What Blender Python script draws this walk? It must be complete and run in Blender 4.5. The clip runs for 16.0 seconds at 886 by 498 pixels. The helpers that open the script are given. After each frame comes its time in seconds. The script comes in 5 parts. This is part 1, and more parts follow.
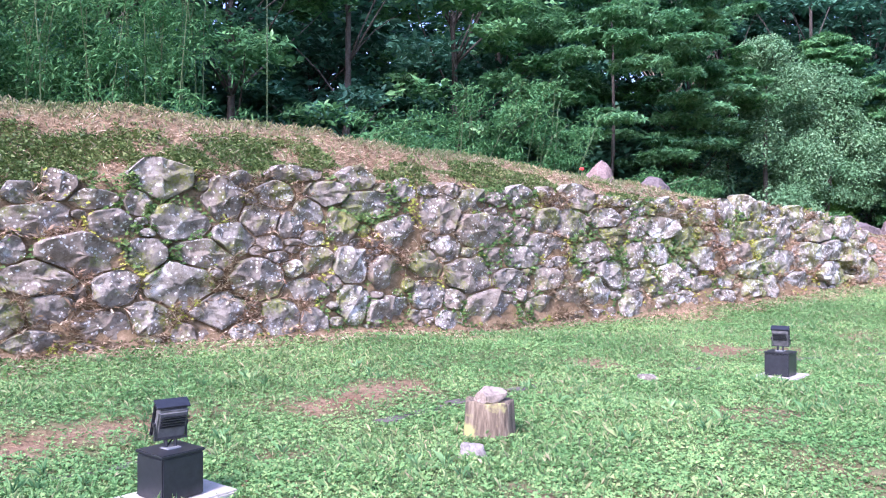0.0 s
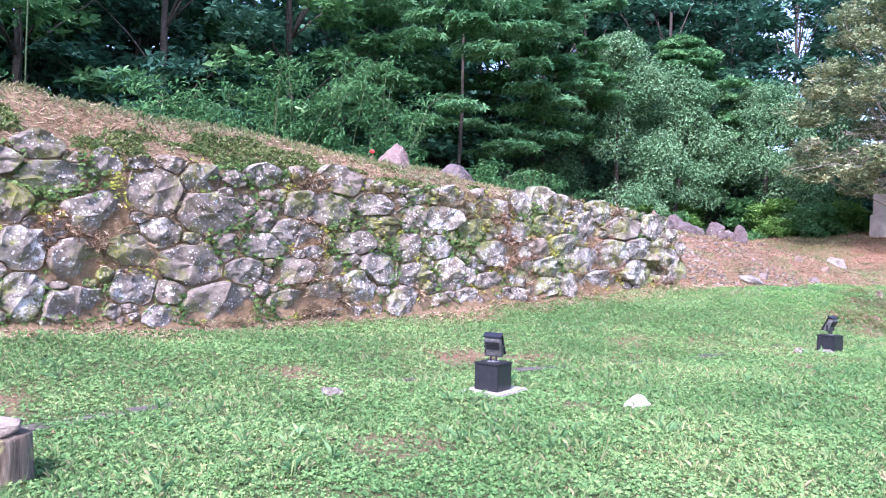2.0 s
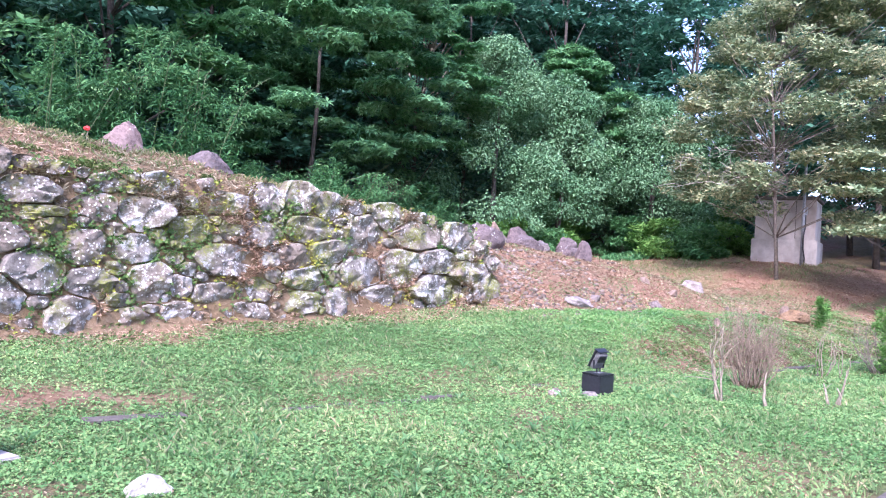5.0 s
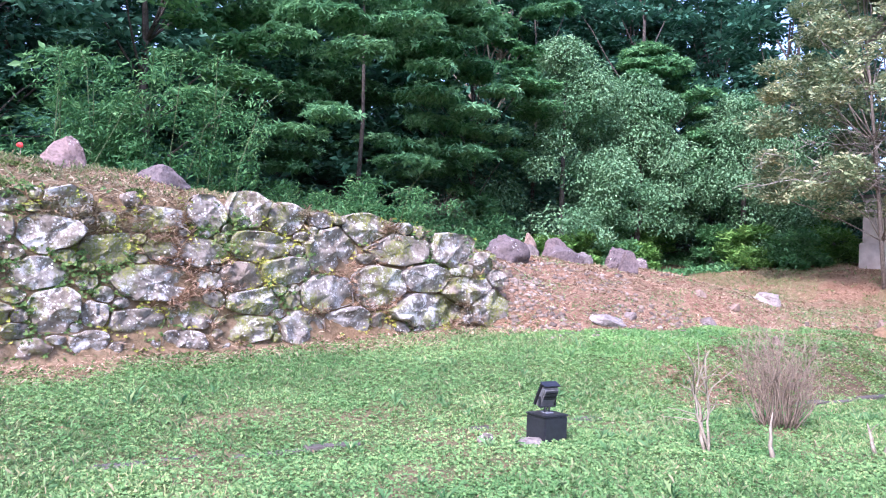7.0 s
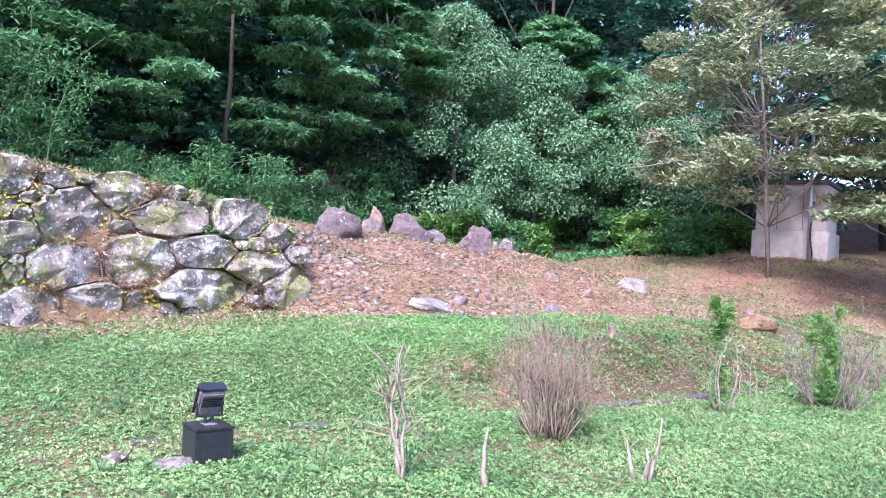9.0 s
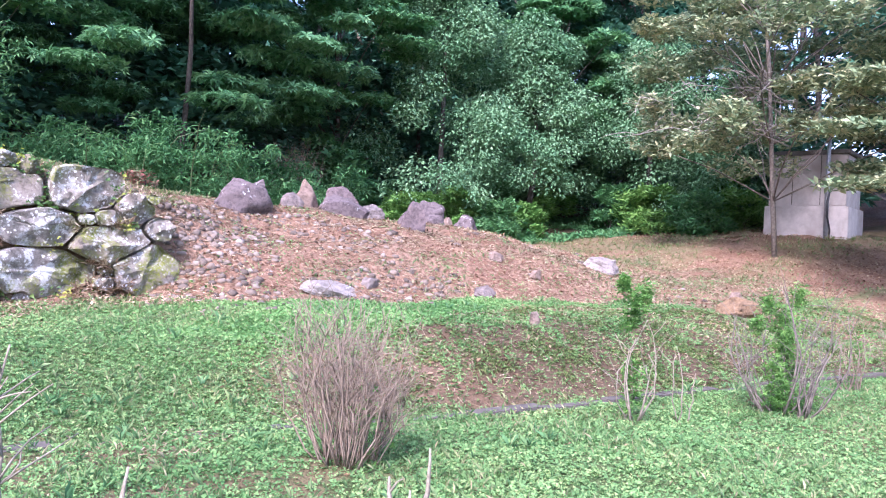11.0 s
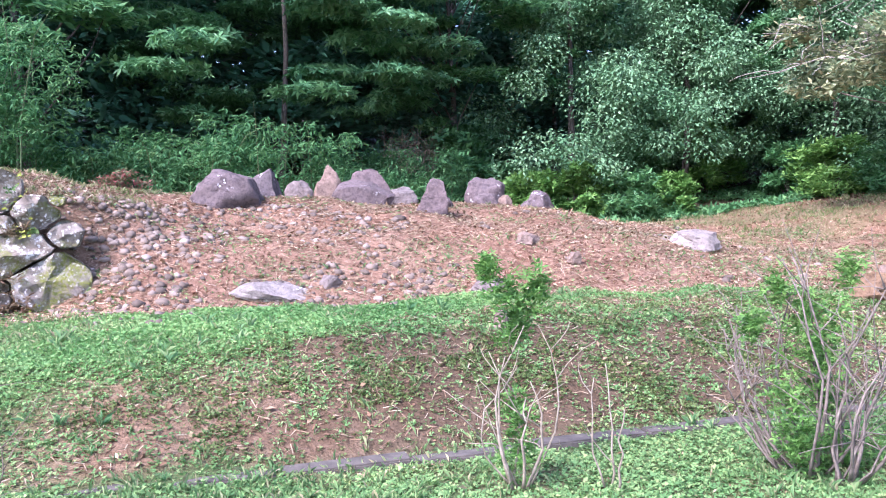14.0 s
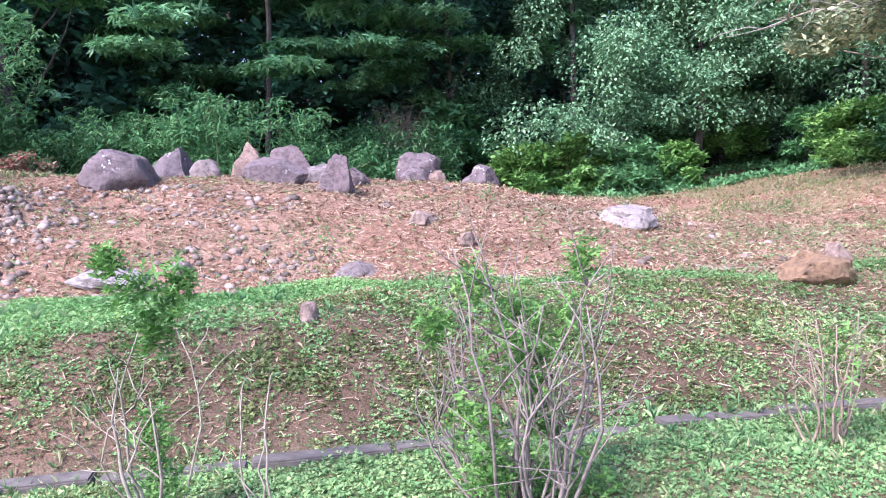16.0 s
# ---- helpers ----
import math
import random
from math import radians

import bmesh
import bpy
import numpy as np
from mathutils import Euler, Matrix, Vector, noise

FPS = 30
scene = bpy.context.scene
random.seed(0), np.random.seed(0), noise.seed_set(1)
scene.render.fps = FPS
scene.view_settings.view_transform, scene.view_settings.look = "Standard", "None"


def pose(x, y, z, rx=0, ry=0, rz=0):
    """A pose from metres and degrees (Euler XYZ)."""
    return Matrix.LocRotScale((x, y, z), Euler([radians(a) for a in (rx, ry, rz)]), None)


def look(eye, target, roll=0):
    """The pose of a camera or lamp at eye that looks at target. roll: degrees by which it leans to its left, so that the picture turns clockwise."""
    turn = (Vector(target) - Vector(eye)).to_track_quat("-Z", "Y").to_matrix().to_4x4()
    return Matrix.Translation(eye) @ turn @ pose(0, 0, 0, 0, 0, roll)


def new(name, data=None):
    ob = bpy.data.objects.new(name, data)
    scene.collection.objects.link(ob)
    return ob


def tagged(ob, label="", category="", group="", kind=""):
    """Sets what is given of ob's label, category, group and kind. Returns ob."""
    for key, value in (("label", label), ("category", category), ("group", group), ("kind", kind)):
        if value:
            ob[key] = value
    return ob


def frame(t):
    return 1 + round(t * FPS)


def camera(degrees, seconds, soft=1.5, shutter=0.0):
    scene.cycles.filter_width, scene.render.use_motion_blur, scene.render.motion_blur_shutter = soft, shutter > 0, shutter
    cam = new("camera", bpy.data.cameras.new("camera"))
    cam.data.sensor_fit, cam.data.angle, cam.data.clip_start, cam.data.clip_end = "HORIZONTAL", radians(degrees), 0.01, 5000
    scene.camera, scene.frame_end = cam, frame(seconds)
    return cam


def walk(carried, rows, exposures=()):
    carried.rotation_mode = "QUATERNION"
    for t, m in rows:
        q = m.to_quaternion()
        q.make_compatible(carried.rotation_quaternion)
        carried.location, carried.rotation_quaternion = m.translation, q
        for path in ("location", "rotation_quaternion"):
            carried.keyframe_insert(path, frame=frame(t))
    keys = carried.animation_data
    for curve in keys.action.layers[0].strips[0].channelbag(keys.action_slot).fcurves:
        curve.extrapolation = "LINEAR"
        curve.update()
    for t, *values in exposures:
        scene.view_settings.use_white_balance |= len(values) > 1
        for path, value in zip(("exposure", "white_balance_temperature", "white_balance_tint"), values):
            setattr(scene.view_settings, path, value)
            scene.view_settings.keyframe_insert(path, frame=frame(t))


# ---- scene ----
cam = camera(59.4, 16.0, 1.1)
METRES, EYE, TILT, LEAN, TURN = 22.1, 1.5, 0.0, 0.0, 3.2
ROWS = [
    (0.0, 0.0, 0.0, 0.0, 0.0, 0.18, 0.03),
    (0.5, 0.0258, 0.0168, 0.0002, -1.85, 1.06, -0.3),
    (1.0, 0.0533, 0.0315, 0.0005, -3.56, 0.25, -1.26),
    (1.5, 0.08, 0.0493, -0.0002, -5.56, -0.93, -1.55),
    (2.0, 0.1092, 0.0633, 0.0006, -7.56, -0.41, -1.73),
    (2.5, 0.1376, 0.0802, -0.0, -11.56, 0.54, -2.69),
    (3.0, 0.1646, 0.0955, 0.0006, -14.31, 0.17, -2.78),
    (3.5, 0.1917, 0.1128, 0.0, -14.45, 0.26, -3.7),
    (4.0, 0.2176, 0.1313, 0.0001, -14.69, 0.0, -4.27),
    (6.5, 0.3566, 0.2092, 0.0022, -5.0, 2.73, -1.83),
    (7.0, 0.3842, 0.2307, 0.0018, -3.57, 2.13, -1.85),
    (7.5, 0.4112, 0.2474, 0.0016, -3.9, 0.49, -2.43),
    (8.0, 0.4383, 0.2662, 0.0013, -6.29, -0.36, -2.36),
    (8.5, 0.4657, 0.283, 0.0016, -6.13, -0.34, -1.61),
    (9.0, 0.4906, 0.302, 0.0019, -7.97, 1.04, -3.08),
    (9.5, 0.518, 0.3191, 0.0018, -7.35, 0.6, -1.42),
    (10.0, 0.5414, 0.3378, 0.0015, -7.12, 0.08, -2.87),
    (12.5, 0.667, 0.4346, -0.0016, 2.79, -0.28, 0.4),
    (13.0, 0.6879, 0.4552, -0.0018, 7.2, -0.21, 0.14),
    (13.5, 0.7097, 0.4745, -0.0028, 9.17, -0.37, 0.94),
    (14.0, 0.7304, 0.4962, -0.0029, 11.42, -0.96, 1.42),
    (14.5, 0.7537, 0.5145, -0.0022, 12.38, 0.88, 1.2),
    (15.0, 0.7752, 0.5301, -0.003, 16.13, -0.88, 1.68),
    (15.5, 0.8021, 0.5449, -0.0025, 16.13, -0.97, 2.35),
    (16.0, 0.8243, 0.5585, -0.0037, 16.59, -2.61, 2.2),
]
walk(cam, [(t, pose(0, 0, EYE, TILT, LEAN, TURN) @ pose(METRES * x, METRES * y, METRES * z, 90 + pitch, roll, yaw)) for t, x, y, z, yaw, pitch, roll in ROWS],
     [(0.0, 1.86, 5410, 37), (10.0, 1.9, 5410, 37), (16.0, 1.97, 5430, 36)])

# ---- world and sun ----
SUN_ELEV, SUN_AZ = 45.0, -114.0          # the sun stands behind the walker, its azimuth in degrees from +x
world = bpy.data.worlds.new("overcast_sky")
scene.world = world
world.use_nodes = True
wn = world.node_tree
sky = wn.nodes.new("ShaderNodeTexSky")
sky.sky_type = "NISHITA"
sky.sun_disc = False
sky.sun_elevation = radians(SUN_ELEV)
sky.sun_rotation = radians(90.0 - SUN_AZ)
sky.air_density, sky.dust_density, sky.ozone_density = 1.0, 2.0, 1.0
wn.links.new(sky.outputs[0], wn.nodes["Background"].inputs[0])
wn.nodes["Background"].inputs[1].default_value = 0.15
sun_data = bpy.data.lights.new("sun", "SUN")
sun_data.energy = 2.6
sun_data.angle = radians(14)
sun_data.color = (1.0, 0.93, 0.84)
sun = new("sun", sun_data)
ce, se = math.cos(radians(SUN_ELEV)), math.sin(radians(SUN_ELEV))
ca, sa = math.cos(radians(SUN_AZ)), math.sin(radians(SUN_AZ))
sun.matrix_world = look((60 * ce * ca, 60 * ce * sa, 60 * se), (0, 0, 0))

# ---- plan: s runs along the path, d away from it towards the stone wall ----
CU, SU = 0.8, 0.6
TURN_DEG = math.degrees(math.atan2(SU, CU))


def P(s, d, z=0.0):
    return Vector((CU * s - SU * d, SU * s + CU * d, z))


def W(pts):
    """Plan points (n, 3) into the world."""
    pts = np.asarray(pts, dtype=np.float64)
    out = np.empty_like(pts)
    out[..., 0] = CU * pts[..., 0] - SU * pts[..., 1]
    out[..., 1] = SU * pts[..., 0] + CU * pts[..., 1]
    out[..., 2] = pts[..., 2]
    return out


def at(s, d, z=0.0, turn=0.0, rx=0.0, ry=0.0):
    p = P(s, d, z)
    return pose(p.x, p.y, p.z, rx, ry, TURN_DEG + turn)


_lat = {}


def vnoise(x, y, size, seed=0):
    """Smooth value noise in 0..1 with features of the given size."""
    if seed not in _lat:
        _lat[seed] = np.random.RandomState(seed + 11).rand(256, 256)
    g = _lat[seed]
    x, y = np.asarray(x, float) / size + 100, np.asarray(y, float) / size + 100
    xi, yi = np.floor(x).astype(int), np.floor(y).astype(int)
    fx, fy = x - xi, y - yi
    fx, fy = fx * fx * (3 - 2 * fx), fy * fy * (3 - 2 * fy)
    a = g[xi % 256, yi % 256] * (1 - fx) + g[(xi + 1) % 256, yi % 256] * fx
    b = g[xi % 256, (yi + 1) % 256] * (1 - fx) + g[(xi + 1) % 256, (yi + 1) % 256] * fx
    return a * (1 - fy) + b * fy


def smooth(x, a, b):
    k = np.clip((np.asarray(x, float) - a) / (b - a), 0, 1)
    return k * k * (3 - 2 * k)


def gutter_d(s):
    return np.interp(s, [-12, 2.8, 5.9, 8, 10.6, 15, 16.6, 19.4, 21.2, 23.8, 27, 30, 60], [5.3, 5.9, 6.6, 6.5, 6.15, 5.68, 5.6, 5.45, 5.24, 4.95, 4.5, 4.1, 3.6])


WALL_END = 18.9
# cross sections of the ground: stations along the path, and for each ridge its distance and height
ST = [-12, 0, 4, 8.5, 11, 14.5, 17, 18.7, 19.6, 21, 24, 26.5, 28, 30, 33, 37, 42, 60]
FOOT_Z = [.28, .29, .34, .24, .3, .45, .62, .72]
STONE_TOP = [2.2, 2.25, 2.5, 2.45, 2.45, 2.42, 2.35, 2.0]
BANK_D = [8, 8, 8, 8, 8, 7.8, 7.4, 7.1, 6.95, 6.85, 6.7, 6.8, 7.2, 7.8, 8, 8, 8, 8]
BANK_Z = [.15, .15, .16, .16, .18, .28, .4, .47, .5, .52, .5, .48, .5, .62, .8, 1.2, 1.6, 2]
FOOT_D = [9.93] * 7 + [9.8, 9.0, 8.95, 8.6, 8.4, 8.5, 9, 9.5, 9.5, 9.5, 9.5]
FOOT_ZZ = FOOT_Z + [.7, .7, .74, .68, .66, .82, 1.05, 1.7, 2.2, 2.6]
MID_D = [10.04] * 7 + [10.1, 9.9, 9.9, 9.7, 9.7, 9.9, 10.4, 10.8, 10.8, 10.8, 10.8]
MID_Z = [z + .15 for z in FOOT_Z] + [1.22, 1.3, 1.38, 1.3, 1.18, 1.02, 1.15, 1.85, 2.4, 2.8]
TOP_D = [10.27] * 7 + [10.4, 10.9, 11.4, 11.4, 11.3, 11.3, 11.6, 11.8, 11.8, 11.8, 11.8]
TOP_Z = STONE_TOP + [1.85, 1.86, 1.84, 1.78, 1.55, 1.15, 1.22, 2.0, 2.5, 2.9]
CREST_Z = [3.4, 3.53, 3.6, 3.4, 3.12, 2.84, 2.52, 2.25, 2.15, 2.06, 1.96, 1.86, 1.6, 1.2, 1.3, 2.1, 2.55, 3]
BACK_Z = [2.9, 2.9, 2.9, 2.8, 2.6, 2.4, 2.2, 2.1, 2.05, 2.0, 1.95, 1.85, 1.65, 1.5, 1.5, 1.95, 2.6, 3]


def ground_z(s, d, bumps=True):
    s, d = np.broadcast_arrays(np.asarray(s, float), np.asarray(d, float))
    sc = np.clip(s, -12, 60)
    g = gutter_d(sc)
    low = np.interp(sc, [-12, 0, 16, 20, 30, 40, 60], [0, 0, 0, -.1, -.05, .3, .6])
    z0 = np.zeros_like(sc)
    rows = [
        (z0 - 80, z0 - 1.5), (z0 - 6, z0 - .2), (z0 + .95, z0 - .14), (z0 + 1.1, z0 - .07), (g - 1.5, low), (g + .12, low - .02),
        (np.interp(sc, ST, BANK_D), np.interp(sc, ST, BANK_Z)), (np.interp(sc, ST, FOOT_D), np.interp(sc, ST, FOOT_ZZ)),
        (np.interp(sc, ST, MID_D), np.interp(sc, ST, MID_Z)), (np.interp(sc, ST, TOP_D), np.interp(sc, ST, TOP_Z)),
        (z0 + 12.1, np.interp(sc, ST, CREST_Z)), (z0 + 15, np.interp(sc, ST, BACK_Z)),
        (z0 + 21, np.interp(sc, [-12, 15, 25, 34, 40, 60], [3, 2.2, 1.8, 1.75, 2.5, 3.6])),
        (z0 + 27, np.interp(sc, [-12, 40, 60], [3.6, 3.6, 5])), (z0 + 40, z0 + 7), (z0 + 90, z0 + 16), (z0 + 900, z0 + 20),
    ]
    out = np.full(s.shape, -1.5)
    for (d0, h0), (d1, h1) in zip(rows[:-1], rows[1:]):
        k = np.clip((d - d0) / np.maximum(d1 - d0, 1e-3), 0, 1)
        out = np.where(d >= d0, h0 + (h1 - h0) * k, out)
    far = smooth(s, 46, 80)
    out = out + far * 5
    if bumps:
        amp = smooth(d, 1.5, 3.0) * (1 + 1.2 * smooth(d, 10.3, 11))
        out = out + amp * ((vnoise(s, d, 1.3, 1) - .5) * .10 + (vnoise(s, d, .35, 2) - .5) * .045)
    return out


def gz(s, d):
    return float(ground_z(np.array([s]), np.array([d]))[0])


def dryness(s, d):
    """1 where the ground is dry litter and earth, 0 where it is lawn."""
    s, d = np.broadcast_arrays(np.asarray(s, float), np.asarray(d, float))
    g = gutter_d(s)
    wob = (vnoise(s, d, .8, 3) - .5) * .7
    right = smooth(s, 17.6, 19.6)
    left = np.maximum(.75 * smooth(d + wob, 8.95, 9.6), 0)
    edge = np.interp(s, [18, 21, 24, 31], [7.0, 7.3, 7.75, 7.3])
    bank = smooth(d + wob * .5, g + .0, g + .25) * (1 - smooth(d + wob * .6, edge, edge + .4)) * smooth(s + wob * 3 + (7.6 - d) * 1.6, 19.5, 22.5) * .9
    ledge_end = np.interp(s, [18, 20, 22, 25, 28, 31], [8.9, 8.7, 8.5, 8.1, 7.9, 7.6])
    mound = smooth(d + wob * .6, ledge_end - .1, ledge_end + .25)
    dry = left * (1 - right) + right * np.maximum(bank, mound)
    flat = smooth(s, 28, 31) * smooth(d, 8.5, 11)
    stripes = smooth(vnoise(s * .5, d * 1.6, 1.6, 4), .35, .65)
    dry = dry * (1 - flat) + flat * (.6 + .4 * stripes)
    worn = smooth(vnoise(s, d, 1.1, 5) * .7 + vnoise(s, d, .35, 16) * .3, .56, .78) * .6 * (1 - right * .3)
    strip_ = .9 * np.exp(-((d - g - .8) / .5) ** 2) * smooth(vnoise(s, d, .8, 15), .25, .6) * (1 - smooth(s, 13, 16))
    dry = np.maximum(dry, strip_)
    dry = np.maximum(dry, worn * (1 - smooth(d, g + .2, g + .9)))
    crest = smooth(d, 11.7, 12.3) * (1 - smooth(s, 18, 21)) * .55
    woods = smooth(d, 17, 20)
    return np.clip(dry - crest, 0, 1) * (1 - woods) + woods * .6


# ---- small builders ----
def mesh_from(name, verts, faces):
    me = bpy.data.meshes.new(name)
    me.from_pydata([tuple(v) for v in verts], [], [tuple(f) for f in faces])
    me.update()
    return me


def big_mesh(name, verts, tris, material, shade=False):
    me = bpy.data.meshes.new(name)
    verts = np.ascontiguousarray(verts, dtype=np.float32)
    tris = np.ascontiguousarray(tris, dtype=np.int32)
    me.vertices.add(len(verts))
    me.vertices.foreach_set("co", verts.ravel())
    me.loops.add(tris.size)
    me.loops.foreach_set("vertex_index", tris.ravel())
    k = tris.shape[1]
    me.polygons.add(len(tris))
    me.polygons.foreach_set("loop_start", np.arange(0, tris.size, k, dtype=np.int32))
    if shade:
        me.polygons.foreach_set("use_smooth", np.ones(len(tris), dtype=bool))
    me.materials.append(material)
    me.update()
    me.validate()
    return me


def part(name, bm, material, parent, label="", m=None, shade=False):
    me = bpy.data.meshes.new(name)
    if shade:
        for f in bm.faces:
            f.smooth = True
    bm.to_mesh(me)
    bm.free()
    me.materials.append(material)
    ob = new(name, me)
    ob.parent = parent
    if m is not None:
        ob.matrix_basis = m
    if label:
        ob["label"] = label
    return ob


def child(name, me, parent, m=None, label=""):
    ob = new(name, me)
    ob.parent = parent
    if m is not None:
        ob.matrix_basis = m
    if label:
        ob["label"] = label
    return ob


def thing(name, m, label, category, group="", kind=""):
    ob = new(name)
    ob.empty_display_size = 0.2
    ob.matrix_basis = m
    return tagged(ob, label, category, group, kind)


def add_box(bm, x0, x1, y0, y1, z0, z1, bevel=0.0, taper=0.0):
    vs = [bm.verts.new(c) for c in (
        (x0, y0, z0), (x1, y0, z0), (x1, y1, z0), (x0, y1, z0),
        (x0 + taper, y0 + taper, z1), (x1 - taper, y0 + taper, z1), (x1 - taper, y1 - taper, z1), (x0 + taper, y1 - taper, z1))]
    fs = [bm.faces.new([vs[i] for i in f]) for f in ((3, 2, 1, 0), (4, 5, 6, 7), (0, 1, 5, 4), (1, 2, 6, 5), (2, 3, 7, 6), (3, 0, 4, 7))]
    if bevel:
        edges = list({e for f in fs for e in f.edges})
        bmesh.ops.bevel(bm, geom=edges, offset=bevel, segments=2, affect="EDGES")
    return bm


def box(x0, x1, y0, y1, z0, z1, bevel=0.0, taper=0.0):
    return add_box(bmesh.new(), x0, x1, y0, y1, z0, z1, bevel, taper)


def tube(path, radii, sides=7, bm=None):
    """A tapered tube along a path of points."""
    bm = bm or bmesh.new()
    path = [Vector(p) for p in path]
    rings = []
    for i, p in enumerate(path):
        t = (path[min(i + 1, len(path) - 1)] - path[max(i - 1, 0)]).normalized()
        a = t.cross(Vector((0.31, 0.95, 0.12))).normalized()
        b = t.cross(a)
        r = radii[i] if isinstance(radii, (list, tuple)) else radii
        rings.append([bm.verts.new(p + (a * math.cos(2 * math.pi * k / sides) + b * math.sin(2 * math.pi * k / sides)) * r) for k in range(sides)])
    for r0, r1 in zip(rings[:-1], rings[1:]):
        for k in range(sides):
            bm.faces.new((r0[k], r0[(k + 1) % sides], r1[(k + 1) % sides], r1[k]))
    bm.faces.new(rings[-1])
    bm.faces.new(rings[0][::-1])
    return bm


def rot_mats(yaw, pitch, roll):
    """Rotation matrices Rz(yaw) Rx(pitch) Ry(roll), in radians."""
    cy, sy, cp, sp, cr, sr = np.cos(yaw), np.sin(yaw), np.cos(pitch), np.sin(pitch), np.cos(roll), np.sin(roll)
    o, z = np.ones_like(cy), np.zeros_like(cy)
    rz = np.stack([np.stack([cy, -sy, z], -1), np.stack([sy, cy, z], -1), np.stack([z, z, o], -1)], -2)
    rx = np.stack([np.stack([o, z, z], -1), np.stack([z, cp, -sp], -1), np.stack([z, sp, cp], -1)], -2)
    ry = np.stack([np.stack([cr, z, sr], -1), np.stack([z, o, z], -1), np.stack([-sr, z, cr], -1)], -2)
    return rz @ rx @ ry


def scatter(template, pos, mats, scale):
    """Vertices and triangles of many copies of one small template."""
    tv, tf = template
    tv, tf = np.asarray(tv, float), np.asarray(tf, int)
    n = len(pos)
    v = np.einsum("nij,kj->nki", mats, tv) * np.asarray(scale, float).reshape(n, 1, -1) + np.asarray(pos)[:, None, :]
    f = tf[None] + (np.arange(n) * len(tv))[:, None, None]
    return v.reshape(-1, 3), f.reshape(-1, tf.shape[1])


def join(parts):
    vs, fs, off = [], [], 0
    for v, f in parts:
        vs.append(v)
        fs.append(f + off)
        off += len(v)
    return np.concatenate(vs), np.concatenate(fs)


def leaf(width=0.5, fold=0.1, droop=0.0):
    """One leaf of length 1 along y, folded along its midrib."""
    return ([(0, 0, 0), (width / 2, .42, fold), (0, 1, -droop), (-width / 2, .42, fold)], [(0, 1, 2), (0, 2, 3)])


def whorl(n, width=0.4, fold=0.05, tilt=0.4, droop=0.1, jitter=0.25, seed=1):
    """n leaves standing out round one point."""
    r = np.random.RandomState(seed)
    ps = []
    for i in range(n):
        v, f = leaf(width, fold, droop)
        m = rot_mats(np.array([2 * math.pi * i / n + r.uniform(-jitter, jitter)]), np.array([tilt + r.uniform(-.3, .3)]), np.array([r.uniform(-.3, .3)]))[0]
        ps.append(((np.asarray(v) * r.uniform(.75, 1.1)) @ m.T, np.asarray(f)))
    return join(ps)


def tuft(n, height=1.0, width=0.06, lean=0.6, seed=1):
    """n grass blades from one root."""
    r = np.random.RandomState(seed)
    vs, fs = [], []
    for i in range(n):
        a, l, h = r.uniform(0, 6.28), r.uniform(.1, lean), height * r.uniform(.5, 1)
        dx, dy = math.cos(a), math.sin(a)
        wx, wy = -dy * width / 2, dx * width / 2
        b = len(vs)
        x0, y0 = r.uniform(-.12, .12), r.uniform(-.12, .12)
        vs += [(x0 - wx, y0 - wy, 0), (x0 + wx, y0 + wy, 0), (x0 + dx * l * .4, y0 + dy * l * .4, h * .65), (x0 + dx * l, y0 + dy * l, h * .9)]
        fs += [(b, b + 1, b + 2), (b + 1, b + 3, b + 2)]
    return vs, fs


# ---- materials ----
def nodes_of(name):
    m = bpy.data.materials.new(name)
    m.use_nodes = True
    t = m.node_tree
    b = t.nodes["Principled BSDF"]
    return m, t, b


